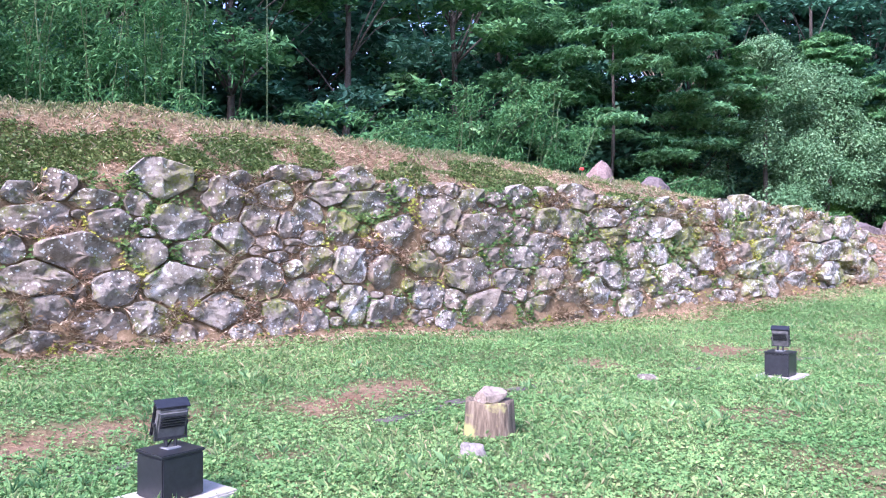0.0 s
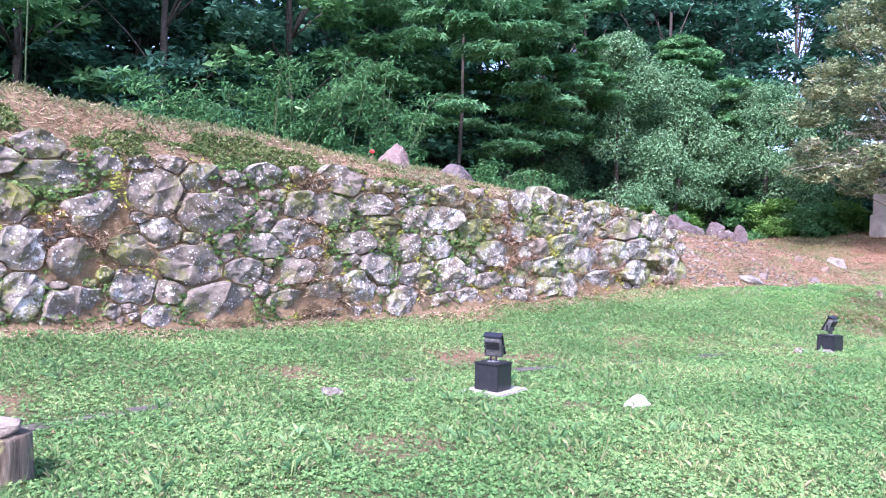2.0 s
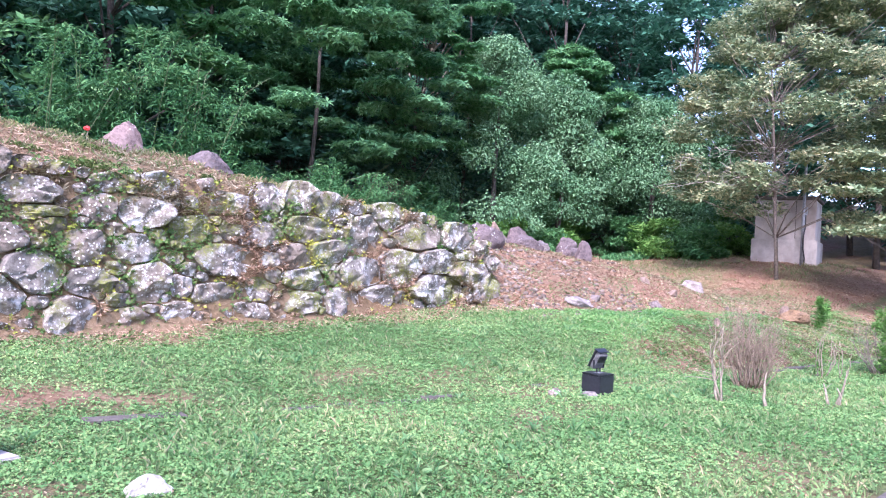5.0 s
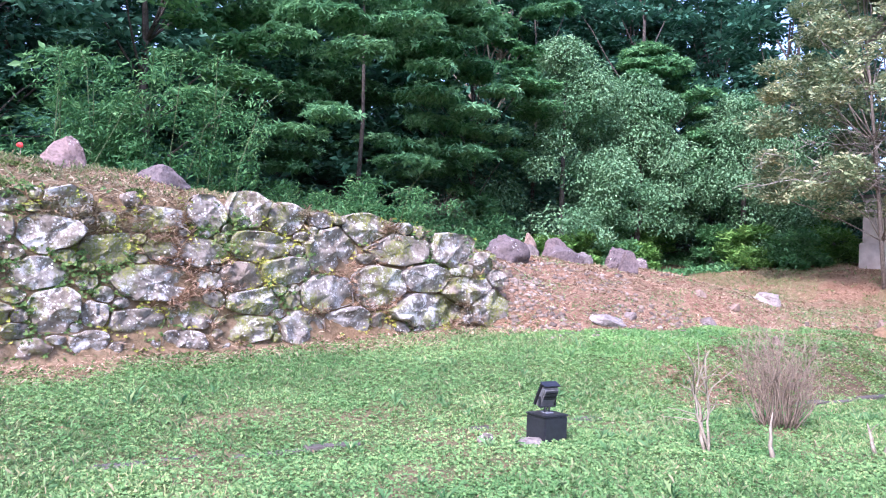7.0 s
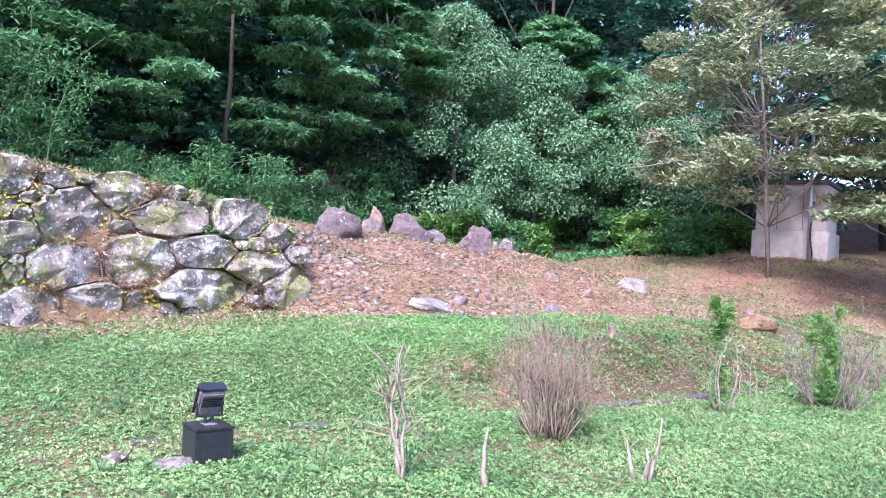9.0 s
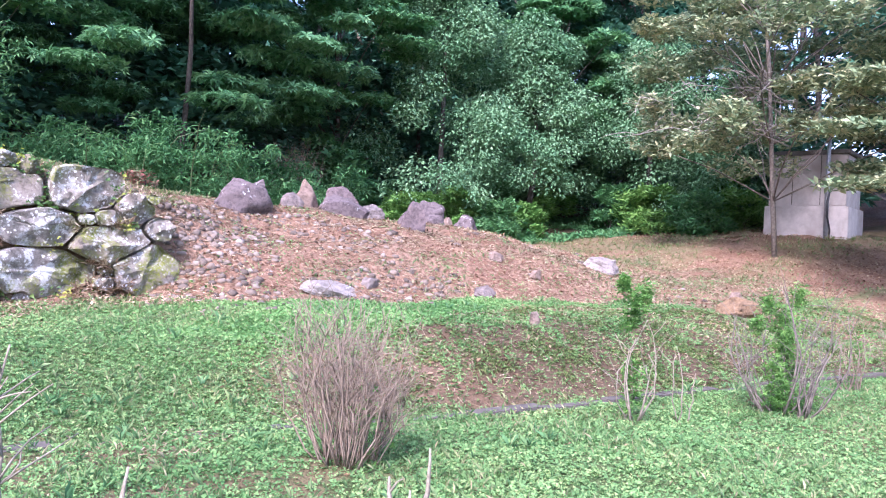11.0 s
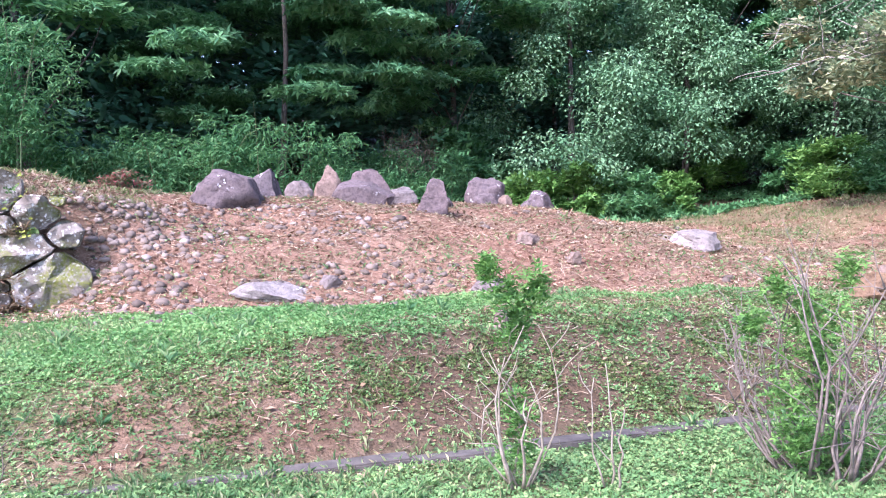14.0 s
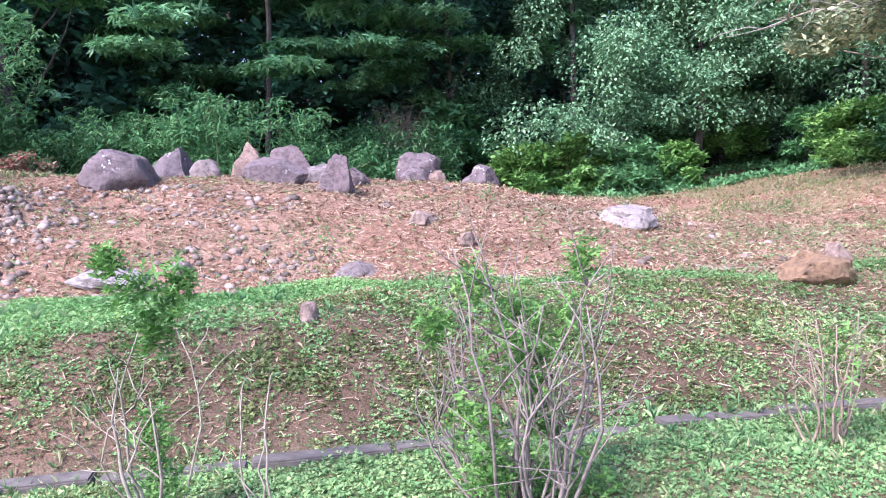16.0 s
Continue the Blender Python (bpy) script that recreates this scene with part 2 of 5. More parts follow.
class G:
    """Short ways to add shader nodes."""

    def __init__(self, tree):
        self.t = tree
        self.pos = tree.nodes.new("ShaderNodeNewGeometry").outputs["Position"]

    def link(self, a, b):
        self.t.links.new(a, b)

    def noise(self, scale, detail=4, rough=.6, vec=None):
        n = self.t.nodes.new("ShaderNodeTexNoise")
        n.inputs["Scale"].default_value, n.inputs["Detail"].default_value, n.inputs["Roughness"].default_value = scale, detail, rough
        self.link(vec or self.pos, n.inputs["Vector"])
        return n.outputs[0]

    def cells(self, scale, vec=None):
        n = self.t.nodes.new("ShaderNodeTexVoronoi")
        n.inputs["Scale"].default_value = scale
        self.link(vec or self.pos, n.inputs["Vector"])
        return n

    def ramp(self, fac, stops):
        n = self.t.nodes.new("ShaderNodeValToRGB")
        e = n.color_ramp.elements
        while len(e) < len(stops):
            e.new(0.5)
        for el, (p, c) in zip(e, stops):
            el.position, el.color = p, (*c, 1) if len(c) == 3 else c
        self.link(fac, n.inputs[0])
        return n.outputs[0]

    def band(self, fac, a, b):
        n = self.t.nodes.new("ShaderNodeMapRange")
        n.inputs["From Min"].default_value, n.inputs["From Max"].default_value = a, b
        self.link(fac, n.inputs["Value"])
        return n.outputs[0]

    def mix(self, fac, a, b, mode="MIX"):
        n = self.t.nodes.new("ShaderNodeMix")
        n.data_type, n.blend_type = "RGBA", mode
        for v, i in ((fac, 0), (a, 6), (b, 7)):
            if isinstance(v, bpy.types.NodeSocket):
                self.link(v, n.inputs[i])
            else:
                n.inputs[i].default_value = v if i == 0 else (*v, 1)
        return n.outputs[2]

    def math(self, op, a, b):
        n = self.t.nodes.new("ShaderNodeMath")
        n.operation = op
        for v, i in ((a, 0), (b, 1)):
            if isinstance(v, bpy.types.NodeSocket):
                self.link(v, n.inputs[i])
            else:
                n.inputs[i].default_value = v
        return n.outputs[0]

    def bump(self, height, strength, dist, bsdf):
        n = self.t.nodes.new("ShaderNodeBump")
        n.inputs["Strength"].default_value, n.inputs["Distance"].default_value = strength, dist
        self.link(height, n.inputs["Height"])
        self.link(n.outputs[0], bsdf.inputs["Normal"])

    def island(self):
        return self.t.nodes.new("ShaderNodeNewGeometry").outputs["Random Per Island"]

    def random(self):
        return self.t.nodes.new("ShaderNodeObjectInfo").outputs["Random"]

    def attr(self, name):
        n = self.t.nodes.new("ShaderNodeAttribute")
        n.attribute_name = name
        return n.outputs["Fac"]


def leaf_mat(name, stops, rough=.5, glow=.35, spec=.22):
    m, t, b = nodes_of(name)
    g = G(t)
    r = g.island()
    col = g.ramp(r, stops)
    col = g.mix(g.band(g.noise(.5, 2), .35, .65), col, g.mix(1.0, col, (.58, .72, .66), "MULTIPLY"))
    g.link(col, b.inputs["Base Color"])
    b.inputs["Roughness"].default_value = rough
    b.inputs["Specular IOR Level"].default_value = spec
    tr = t.nodes.new("ShaderNodeBsdfTranslucent")
    g.link(col, tr.inputs[0])
    mx = t.nodes.new("ShaderNodeMixShader")
    mx.inputs[0].default_value = glow
    g.link(b.outputs[0], mx.inputs[1])
    g.link(tr.outputs[0], mx.inputs[2])
    g.link(mx.outputs[0], t.nodes["Material Output"].inputs[0])
    return m


def plain_mat(name, dark, light, scale=8, rough=.8, bump=.3, dist=.01, metal=0.0, rand=0.0, stain=None):
    m, t, b = nodes_of(name)
    g = G(t)
    n = g.noise(scale, 6, .65)
    col = g.ramp(n, [(.3, dark), (.7, light)])
    if stain:
        col = g.mix(g.band(g.noise(scale * .2, 4), .5, .68), col, stain)
    if rand:
        col = g.mix(g.math("MULTIPLY", g.random(), rand), col, dark)
    g.link(col, b.inputs["Base Color"])
    b.inputs["Roughness"].default_value, b.inputs["Metallic"].default_value = rough, metal
    g.bump(g.noise(scale * 4, 5), bump, dist, b)
    return m


def stone_mat(name, dark, light, tint, lichen, spots, moss):
    m, t, b = nodes_of(name)
    g = G(t)
    r = g.random()
    col = g.ramp(g.noise(5, 8, .7), [(.28, dark), (.52, light), (.75, tuple(c * .8 for c in light))])
    col = g.mix(r, col, g.mix(1.0, col, tint, "MULTIPLY"))
    patch = g.band(g.noise(5.0, 8, .75), .66 - lichen, .70 - lichen)
    patch = g.math("MULTIPLY", patch, g.band(g.noise(1.3, 3), .40, .60))
    col = g.mix(g.band(g.noise(16, 6, .7), .48, .66), col, g.mix(1.0, col, (.55, .53, .52), "MULTIPLY"))
    col = g.mix(patch, col, g.ramp(g.noise(22, 4), [(.3, (.42, .42, .40)), (.6, (.72, .71, .66))]))
    warp = t.nodes.new("ShaderNodeMixRGB")
    warp.inputs[0].default_value = .06
    g.link(g.pos, warp.inputs[1])
    wn_ = t.nodes.new("ShaderNodeTexNoise")
    wn_.inputs["Scale"].default_value = 14
    g.link(g.pos, wn_.inputs["Vector"])
    g.link(wn_.outputs["Color"], warp.inputs[2])
    v = g.cells(22, warp.outputs[0])
    dots = g.math("MULTIPLY", g.band(v.outputs["Distance"], .36, .26), g.band(g.noise(2.2, 3), .60 - spots, .66 - spots))
    dots = g.math("MULTIPLY", dots, g.band(v.outputs["Color"], .35, .5))
    col = g.mix(dots, col, (.70, .69, .64))
    mossy = g.math("MULTIPLY", g.band(g.noise(1.4, 6, .7), .68 - moss, .78 - moss), g.band(g.noise(30, 3), .3, .6))
    col = g.mix(mossy, col, g.ramp(g.noise(9, 3), [(.3, (.08, .11, .02)), (.7, (.27, .28, .05))]))
    g.link(col, b.inputs["Base Color"])
    b.inputs["Roughness"].default_value = .85
    b.inputs["Specular IOR Level"].default_value = .3
    h = g.math("ADD", g.noise(7, 9, .75), g.math("MULTIPLY", g.noise(38, 5, .7), .35))
    g.bump(h, 1.0, .06, b)
    return m


M_STONE = stone_mat("weathered_stone", (.098, .088, .073), (.285, .258, .216), (1.0, .9, .82), .075, .16, .17)
M_PALE = stone_mat("lichened_stone", (.095, .086, .07), (.295, .27, .228), (1.0, .92, .82), .14, .17, .2)
M_BOULDER = stone_mat("purple_boulder_stone", (.06, .05, .048), (.175, .145, .138), (1.0, .9, .86), -.02, .02, -.1)
M_TAN = stone_mat("tan_rock", (.12, .085, .06), (.29, .22, .17), (1.0, .95, .9), -.12, -.1, -.2)
M_WHITE = stone_mat("white_rock", (.5, .46, .41), (.72, .68, .62), (1.0, .97, .94), .05, -.2, -.3)
M_GREYROCK = stone_mat("pale_grey_rock", (.15, .138, .122), (.35, .322, .29), (1.0, .93, .88), -.02, .0, -.2)
M_PINK = stone_mat("pinkish_rock", (.12, .088, .075), (.31, .24, .21), (1.0, .92, .9), .0, .05, -.2)
M_COBBLE = stone_mat("cobble_stone", (.085, .072, .064), (.24, .205, .18), (1.0, .88, .8), -.14, -.02, -.1)
M_BARK = plain_mat("bark", (.03, .026, .022), (.105, .088, .07), 9, .9, .8, .03)
M_PALEBARK = plain_mat("pale_bark", (.14, .115, .075), (.36, .31, .225), 14, .85, .6, .01)
M_TWIG = plain_mat("dry_twig", (.11, .08, .054), (.3, .232, .16), 20, .9, .4, .005)
M_CONCRETE = plain_mat("old_concrete", (.36, .32, .28), (.56, .51, .46), 2.2, .9, .3, .01, stain=(.26, .22, .19))
M_SLAB = plain_mat("slab_concrete", (.28, .25, .215), (.5, .46, .41), 7, .9, .4, .006, stain=(.34, .31, .24))
M_KERB = plain_mat("mossy_kerb", (.055, .047, .038), (.135, .118, .098), 10, .9, .6, .01, rand=.3)
M_EDGE = plain_mat("edging_concrete", (.055, .048, .037), (.14, .122, .097), 9, .9, .5, .008, rand=.3)
M_ASPHALT = plain_mat("asphalt", (.036, .034, .031), (.082, .078, .071), 60, .9, .6, .006, stain=(.11, .10, .09))
M_BLACK = plain_mat("black_painted_metal", (.008, .009, .012), (.022, .023, .028), 25, .38, .1, .002)
M_GREYMETAL = plain_mat("grey_cast_metal", (.09, .09, .09), (.19, .19, .185), 18, .5, .15, .003, metal=.3)
M_STEEL = plain_mat("galvanised_steel", (.22, .23, .24), (.34, .35, .36), 12, .5, .1, .002, metal=.5)
M_CABLE = plain_mat("black_cable", (.012, .012, .013), (.03, .03, .03), 20, .6, .1, .002)
M_RED = plain_mat("red_petal", (.5, .03, .03), (.75, .08, .06), 12, .6, .1, .002)


def glass_mat():
    m, t, b = nodes_of("lamp_glass")
    b.inputs["Base Color"].default_value = (.30, .32, .34, 1)
    b.inputs["Roughness"].default_value = .12
    b.inputs["Specular IOR Level"].default_value = .7
    return m


M_GLASS = glass_mat()


def stump_mat():
    m, t, b = nodes_of("weathered_stump_wood")
    g = G(t)
    mp = t.nodes.new("ShaderNodeMapping")
    mp.inputs["Scale"].default_value = (14, 14, 1.6)
    g.link(g.pos, mp.inputs[0])
    col = g.ramp(g.noise(2, 6, .7, mp.outputs[0]), [(.32, (.04, .028, .018)), (.52, (.15, .112, .072)), (.75, (.31, .26, .185))])
    col = g.mix(g.band(g.noise(5, 5), .56, .68), col, (.30, .29, .10))
    g.link(col, b.inputs["Base Color"])
    b.inputs["Roughness"].default_value = .9
    g.bump(g.noise(2, 6, .7, mp.outputs[0]), .8, .02, b)
    return m


M_STUMP = stump_mat()


def ground_mat():
    m, t, b = nodes_of("ground_soil_and_litter")
    g = G(t)
    soil = g.ramp(g.noise(9, 8, .7), [(.3, (.055, .085, .03)), (.5, (.10, .145, .05)), (.72, (.16, .165, .075))])
    litter = g.ramp(g.noise(14, 9, .75), [(.28, (.095, .058, .038)), (.5, (.255, .158, .10)), (.74, (.44, .31, .215))])
    litter = g.mix(g.band(g.noise(1.1, 4), .4, .7), litter, g.mix(1.0, litter, (.72, .62, .58), "MULTIPLY"))
    col = g.mix(g.attr("dry"), soil, litter)
    # the wood mask mixes in near-black brown, strongest past d = 20
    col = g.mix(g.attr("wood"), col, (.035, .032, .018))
    g.link(col, b.inputs["Base Color"])
    b.inputs["Roughness"].default_value = .95
    b.inputs["Specular IOR Level"].default_value = .15
    g.bump(g.math("ADD", g.noise(14, 9, .75), g.noise(50, 4)), .9, .03, b)
    return m


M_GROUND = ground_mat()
M_WEED = leaf_mat("clover_and_weeds", [(0, (0.118, 0.233, 0.077)), (.4, (0.182, 0.330, 0.111)), (.8, (0.266, 0.407, 0.139)), (1, (0.384, 0.446, 0.177))], .65, .3, .2)
M_GRASS = leaf_mat("grass_blades", [(0, (0.113, 0.220, 0.072)), (.5, (0.216, 0.330, 0.119)), (.85, (0.340, 0.360, 0.165)), (1, (0.511, 0.380, 0.237))], .6, .3, .25)
M_STRAW = leaf_mat("dry_straw", [(0, (0.166, 0.095, 0.056)), (.35, (0.332, 0.210, 0.133)), (.7, (0.497, 0.344, 0.228)), (1, (0.642, 0.498, 0.350))], .8, .1, .15)
M_LITTER = leaf_mat("fallen_leaves", [(0, (0.127, 0.064, 0.037)), (.4, (0.285, 0.158, 0.095)), (.8, (0.422, 0.275, 0.169)), (1, (0.528, 0.402, 0.253))], .8, .1, .15)
M_IVY = leaf_mat("creeper_leaves", [(0, (.05, .10, .026)), (.5, (.10, .18, .045)), (1, (.2, .28, .075))], .5, .25)
M_OLIVE = leaf_mat("olive_creeper_leaves", [(0, (.055, .09, .022)), (.5, (.12, .17, .045)), (1, (.24, .26, .09))], .6, .25)
M_TURF = leaf_mat("fresh_turf", [(0, (.125, .28, .078)), (.5, (.20, .385, .115)), (1, (.32, .45, .165))], .6, .35, .2)
M_YMOSS = leaf_mat("yellow_stonecrop", [(0, (.20, .22, .03)), (.5, (.36, .36, .05)), (1, (.5, .46, .1))], .7, .2)
# extra blue in this leaf colour stands in for bluish haze in the wood's shade
M_DARKLEAF = leaf_mat("dark_evergreen_leaves_hazed", [(0, (0.034, 0.105, 0.068)), (.5, (0.066, 0.185, 0.118)), (1, (0.13, 0.28, 0.178))], .5, .25)
M_MIDLEAF = leaf_mat("broad_green_leaves", [(0, (0.059, 0.160, 0.062)), (.5, (0.109, 0.270, 0.104)), (1, (0.203, 0.389, 0.145))], .42, .35)
M_GLOSSLEAF = leaf_mat("glossy_camellia_leaves", [(0, (.09, .185, .09)), (.5, (.18, .335, .168)), (.9, (.25, .42, .21)), (1, (.30, .45, .25))], .6, .25, .12)
M_BAMBOO = leaf_mat("bamboo_leaves", [(0, (.05, .14, .055)), (.5, (.09, .235, .085)), (.9, (.15, .32, .12)), (1, (.22, .36, .14))], .55, .4, .12)
M_PALELEAF = leaf_mat("pale_yellowing_leaves", [(0, (.14, .19, .105)), (.4, (.25, .31, .165)), (.75, (.42, .45, .235)), (1, (.58, .51, .30))], .5, .3)
M_BRIGHT = leaf_mat("bright_shrub_leaves", [(0, (0.072, 0.182, 0.040)), (.5, (0.143, 0.299, 0.066)), (1, (0.243, 0.416, 0.106))], .45, .4)
M_CREST = leaf_mat("crest_grass_blades", [(0, (0.119, 0.187, 0.051)), (.4, (0.221, 0.255, 0.093)), (.7, (0.357, 0.289, 0.162)), (1, (0.468, 0.374, 0.238))], .6, .3, .2)
M_CANE = plain_mat("green_cane", (.05, .085, .03), (.11, .15, .06), 20, .6, .2, .004)
M_GREYBARK = plain_mat("grey_bark", (.08, .065, .05), (.25, .21, .165), 16, .85, .5, .008)
M_ROSE = leaf_mat("reddish_young_leaves", [(0, (.10, .16, .06)), (.5, (.20, .16, .09)), (1, (.42, .13, .12))], .5, .3)
M_DEADTWIG = plain_mat("bleached_twig", (.2, .175, .14), (.42, .38, .32), 18, .9, .3, .005)
M_CAPROCK = stone_mat("layered_tan_rock", (.2, .16, .125), (.44, .37, .30), (1.0, .95, .9), -.05, -.1, -.2)
M_ORANGE = stone_mat("orange_lichen_rock", (.10, .08, .06), (.26, .2, .14), (1.0, .8, .55), -.2, -.2, .12)
M_LONG = leaf_mat("long_grass_blades", [(0, (0.109, 0.231, 0.089)), (.6, (0.206, 0.363, 0.149)), (1, (0.411, 0.462, 0.198))], .6, .3, .2)
M_LAYER = leaf_mat("layered_tree_leaves", [(0, (.075, .2, .09)), (.5, (.135, .31, .135)), (1, (.22, .43, .185))], .45, .4, .3)

# ---- ground: one sheet to the horizon ----
def axis(*spans):
    out = []
    for a, b, step in spans:
        out += list(np.arange(a, b, step))
    return np.array(out + [spans[-1][1]])


def build_ground():
    sx = axis((-700, -60, 160), (-60, -14, 7), (-14, -3, .8), (-3, 34, .17), (34, 60, .8), (60, 120, 10), (120, 900, 195))
    dx = axis((-700, -40, 165), (-40, -6, 6), (-6, 3, .7), (3, 8.8, .16), (8.8, 12.6, .085), (12.6, 22, .5), (22, 60, 3), (60, 120, 15), (120, 900, 195))
    S, D = np.meshgrid(sx, dx, indexing="ij")
    Z = ground_z(S, D)
    v = W(np.stack([S, D, Z], -1).reshape(-1, 3))
    nj = len(dx)
    i, j = np.meshgrid(np.arange(len(sx) - 1), np.arange(nj - 1), indexing="ij")
    a = (i * nj + j).ravel()
    quads = np.stack([a, a + nj, a + nj + 1, a + 1], -1)
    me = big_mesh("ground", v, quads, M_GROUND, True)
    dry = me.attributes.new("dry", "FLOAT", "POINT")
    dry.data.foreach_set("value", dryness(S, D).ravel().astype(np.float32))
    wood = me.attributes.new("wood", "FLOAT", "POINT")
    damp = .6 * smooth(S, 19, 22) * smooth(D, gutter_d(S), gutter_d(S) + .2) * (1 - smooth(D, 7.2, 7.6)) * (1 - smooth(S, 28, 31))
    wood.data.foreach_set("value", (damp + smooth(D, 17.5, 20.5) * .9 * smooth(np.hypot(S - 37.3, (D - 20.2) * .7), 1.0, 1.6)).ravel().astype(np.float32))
    return tagged(new("ground", me), "sloping lawn, earth bank and leaf-littered mound below woods", "ground", kind="structure")


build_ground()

# road under the walker, one strip of asphalt
rs = np.arange(-30, 71, 1.0)
rv, rf = [], []
for s in rs:
    for d, z in ((-2.6, -.30), (-2.6, -.075), (.97, -.075), (.97, -.30)):
        rv.append(P(s, d, z + .35 * float(smooth(s, 34, 60))))
for i in range(len(rs) - 1):
    for k in range(3):
        rf.append((4 * i + k, 4 * i + 4 + k, 4 * i + 5 + k, 4 * i + 1 + k))
rme = mesh_from("road", rv, rf)
rme.materials.append(M_ASPHALT)
tagged(new("road", rme), "narrow grey asphalt path with a stone kerb", "road", kind="structure")

# kerb of long stones
kerb = thing("kerb", Matrix.Identity(4), "dark mossy stone kerb along the path", "kerb", kind="structure")
kbm = box(-.49, .49, -.14, .14, -.25, .0, .025)
kme = bpy.data.meshes.new("kerb_stone")
kbm.to_mesh(kme)
kbm.free()
kme.materials.append(M_KERB)
for i in range(-8, 44):
    child("kerb_stone", kme, kerb, at(i + .5, 1.14, .0 + .004 * (i % 3) + .35 * float(smooth(i, 34, 60)), random.uniform(-.5, .5)))

# ---- stone wall ----
STONES_A = [(0.9, 2.19, 0.36, 0.27), (1.7, 2.14, 0.53, 0.22), (1.1, 1.89, 0.71, 0.35), (1.9, 1.82, 0.47, 0.4), (1.6, 1.45, 0.91, 0.53), (2.3, 1.46, 0.44, 0.44), (1.1, 1.19, 0.82, 0.38), (1.9, 1.07, 0.54, 0.47), (1.2, 0.81, 0.5, 0.41), (1.0, 0.46, 0.51, 0.28), (2.7, 1.87, 0.7, 0.41), (3.3, 2.18, 0.51, 0.54), (3.8, 1.94, 0.58, 0.44), (4.0, 2.27, 0.47, 0.37), (3.0, 1.46, 0.77, 0.38), (3.4, 1.67, 0.52, 0.43), (2.7, 1.08, 0.81, 0.6), (1.8, 0.59, 0.76, 0.39), (2.3, 0.67, 0.53, 0.44), (3.2, 0.74, 0.71, 0.42), (3.7, 1.12, 0.7, 0.48), (0.8, 1.52, 0.26, 0.31), (2.7, 0.42, 0.29, 0.3), (4.0, 0.61, 0.56, 0.45)]
STONES_B = [(4.3, 2.6, 0.78, 0.19), (4.8, 2.33, 0.61, 0.32), (5.3, 2.58, 0.55, 0.32), (5.5, 2.2, 0.94, 0.34), (6.0, 1.75, 0.78, 0.54), (4.5, 2.05, 0.38, 0.39), (4.2, 1.86, 0.41, 0.35), (5.0, 1.84, 0.44, 0.44), (4.6, 1.38, 0.47, 0.36), (5.1, 1.3, 0.49, 0.53), (5.7, 1.18, 0.57, 0.55), (6.4, 1.32, 0.56, 0.43), (6.7, 2.08, 0.68, 0.61), (7.5, 1.84, 0.89, 0.59), (6.8, 1.54, 0.53, 0.4)]
STONES_C = [(7.2, 1.12, 0.82, 0.58), (6.4, 0.83, 0.55, 0.43), (5.7, 0.6, 0.71, 0.45), (5.1, 0.75, 0.45, 0.56), (7.6, 0.56, 1.14, 0.59), (8.8, 1.61, 0.76, 0.39), (8.3, 1.4, 0.61, 0.38), (8.8, 1.04, 0.69, 0.38), (9.0, 2.03, 0.64, 0.43), (8.0, 1.03, 0.53, 0.37), (4.4, 0.97, 0.67, 0.27), (4.5, 0.51, 0.42, 0.35), (6.9, 0.75, 0.43, 0.35), (8.7, 0.57, 0.68, 0.38)]
STONES_D = [(9.7, 2.44, 0.72, 0.46), (9.4, 1.99, 0.86, 0.54), (10.3, 2.1, 0.69, 0.39), (9.0, 1.6, 0.7, 0.4), (9.9, 1.48, 0.89, 0.34), (10.4, 1.09, 0.66, 0.57), (9.5, 1.12, 0.54, 0.29), (10.6, 1.7, 0.39, 0.27), (10.4, 1.84, 0.71, 0.22), (9.3, 0.66, 0.57, 0.41), (10.0, 0.75, 0.67, 0.52), (11.8, 1.94, 0.74, 0.44), (11.7, 1.42, 0.62, 0.38), (11.9, 1.01, 0.54, 0.54), (11.1, 0.95, 0.57, 0.42), (10.9, 0.55, 0.65, 0.5), (11.3, 2.32, 0.48, 0.24), (12.5, 1.76, 0.67, 0.41)]
STONES_E = [(13.1, 2.2, 0.79, 0.34), (15.0, 2.33, 0.59, 0.42), (14.6, 1.91, 0.99, 0.41), (15.8, 1.89, 0.85, 0.68), (16.4, 2.26, 0.8, 0.46), (17.0, 1.97, 1.1, 0.5), (18.0, 2.0, 0.8, 0.5), (13.1, 1.34, 1.05, 0.46), (15.0, 1.58, 0.72, 0.42), (14.3, 1.46, 0.6, 0.4), (16.6, 1.36, 0.91, 0.6), (17.5, 1.52, 0.9, 0.45), (18.3, 1.34, 0.9, 0.47), (15.7, 1.23, 0.9, 0.58), (14.5, 1.1, 0.67, 0.4), (13.6, 0.9, 0.62, 0.35), (17.5, 1.0, 1.3, 0.53), (18.7, 1.05, 0.75, 0.6), (16.0, 0.82, 0.72, 0.49), (15.3, 0.72, 0.73, 0.48), (14.4, 0.74, 0.73, 0.41), (13.5, 0.56, 0.55, 0.35), (12.9, 0.85, 0.67, 0.3)]
rng = np.random.RandomState(5)
cells = [list(c) for c in STONES_A + STONES_B + STONES_C + STONES_D + STONES_E]


def wall_range(s):
    return float(np.interp(s, ST[:8], FOOT_Z)) - .02, float(np.interp(s, ST[:8] + [18.9], STONE_TOP + [1.9]))


def crowd(s, z):
    """How near the closest stone is, in units of its own half size."""
    c = np.array(cells)
    q = (np.abs((c[:, 0] - s) / (c[:, 2] / 2)) ** 2.6 + np.abs((c[:, 1] - z) / (c[:, 3] / 2)) ** 2.6) ** (1 / 2.6)
    return q


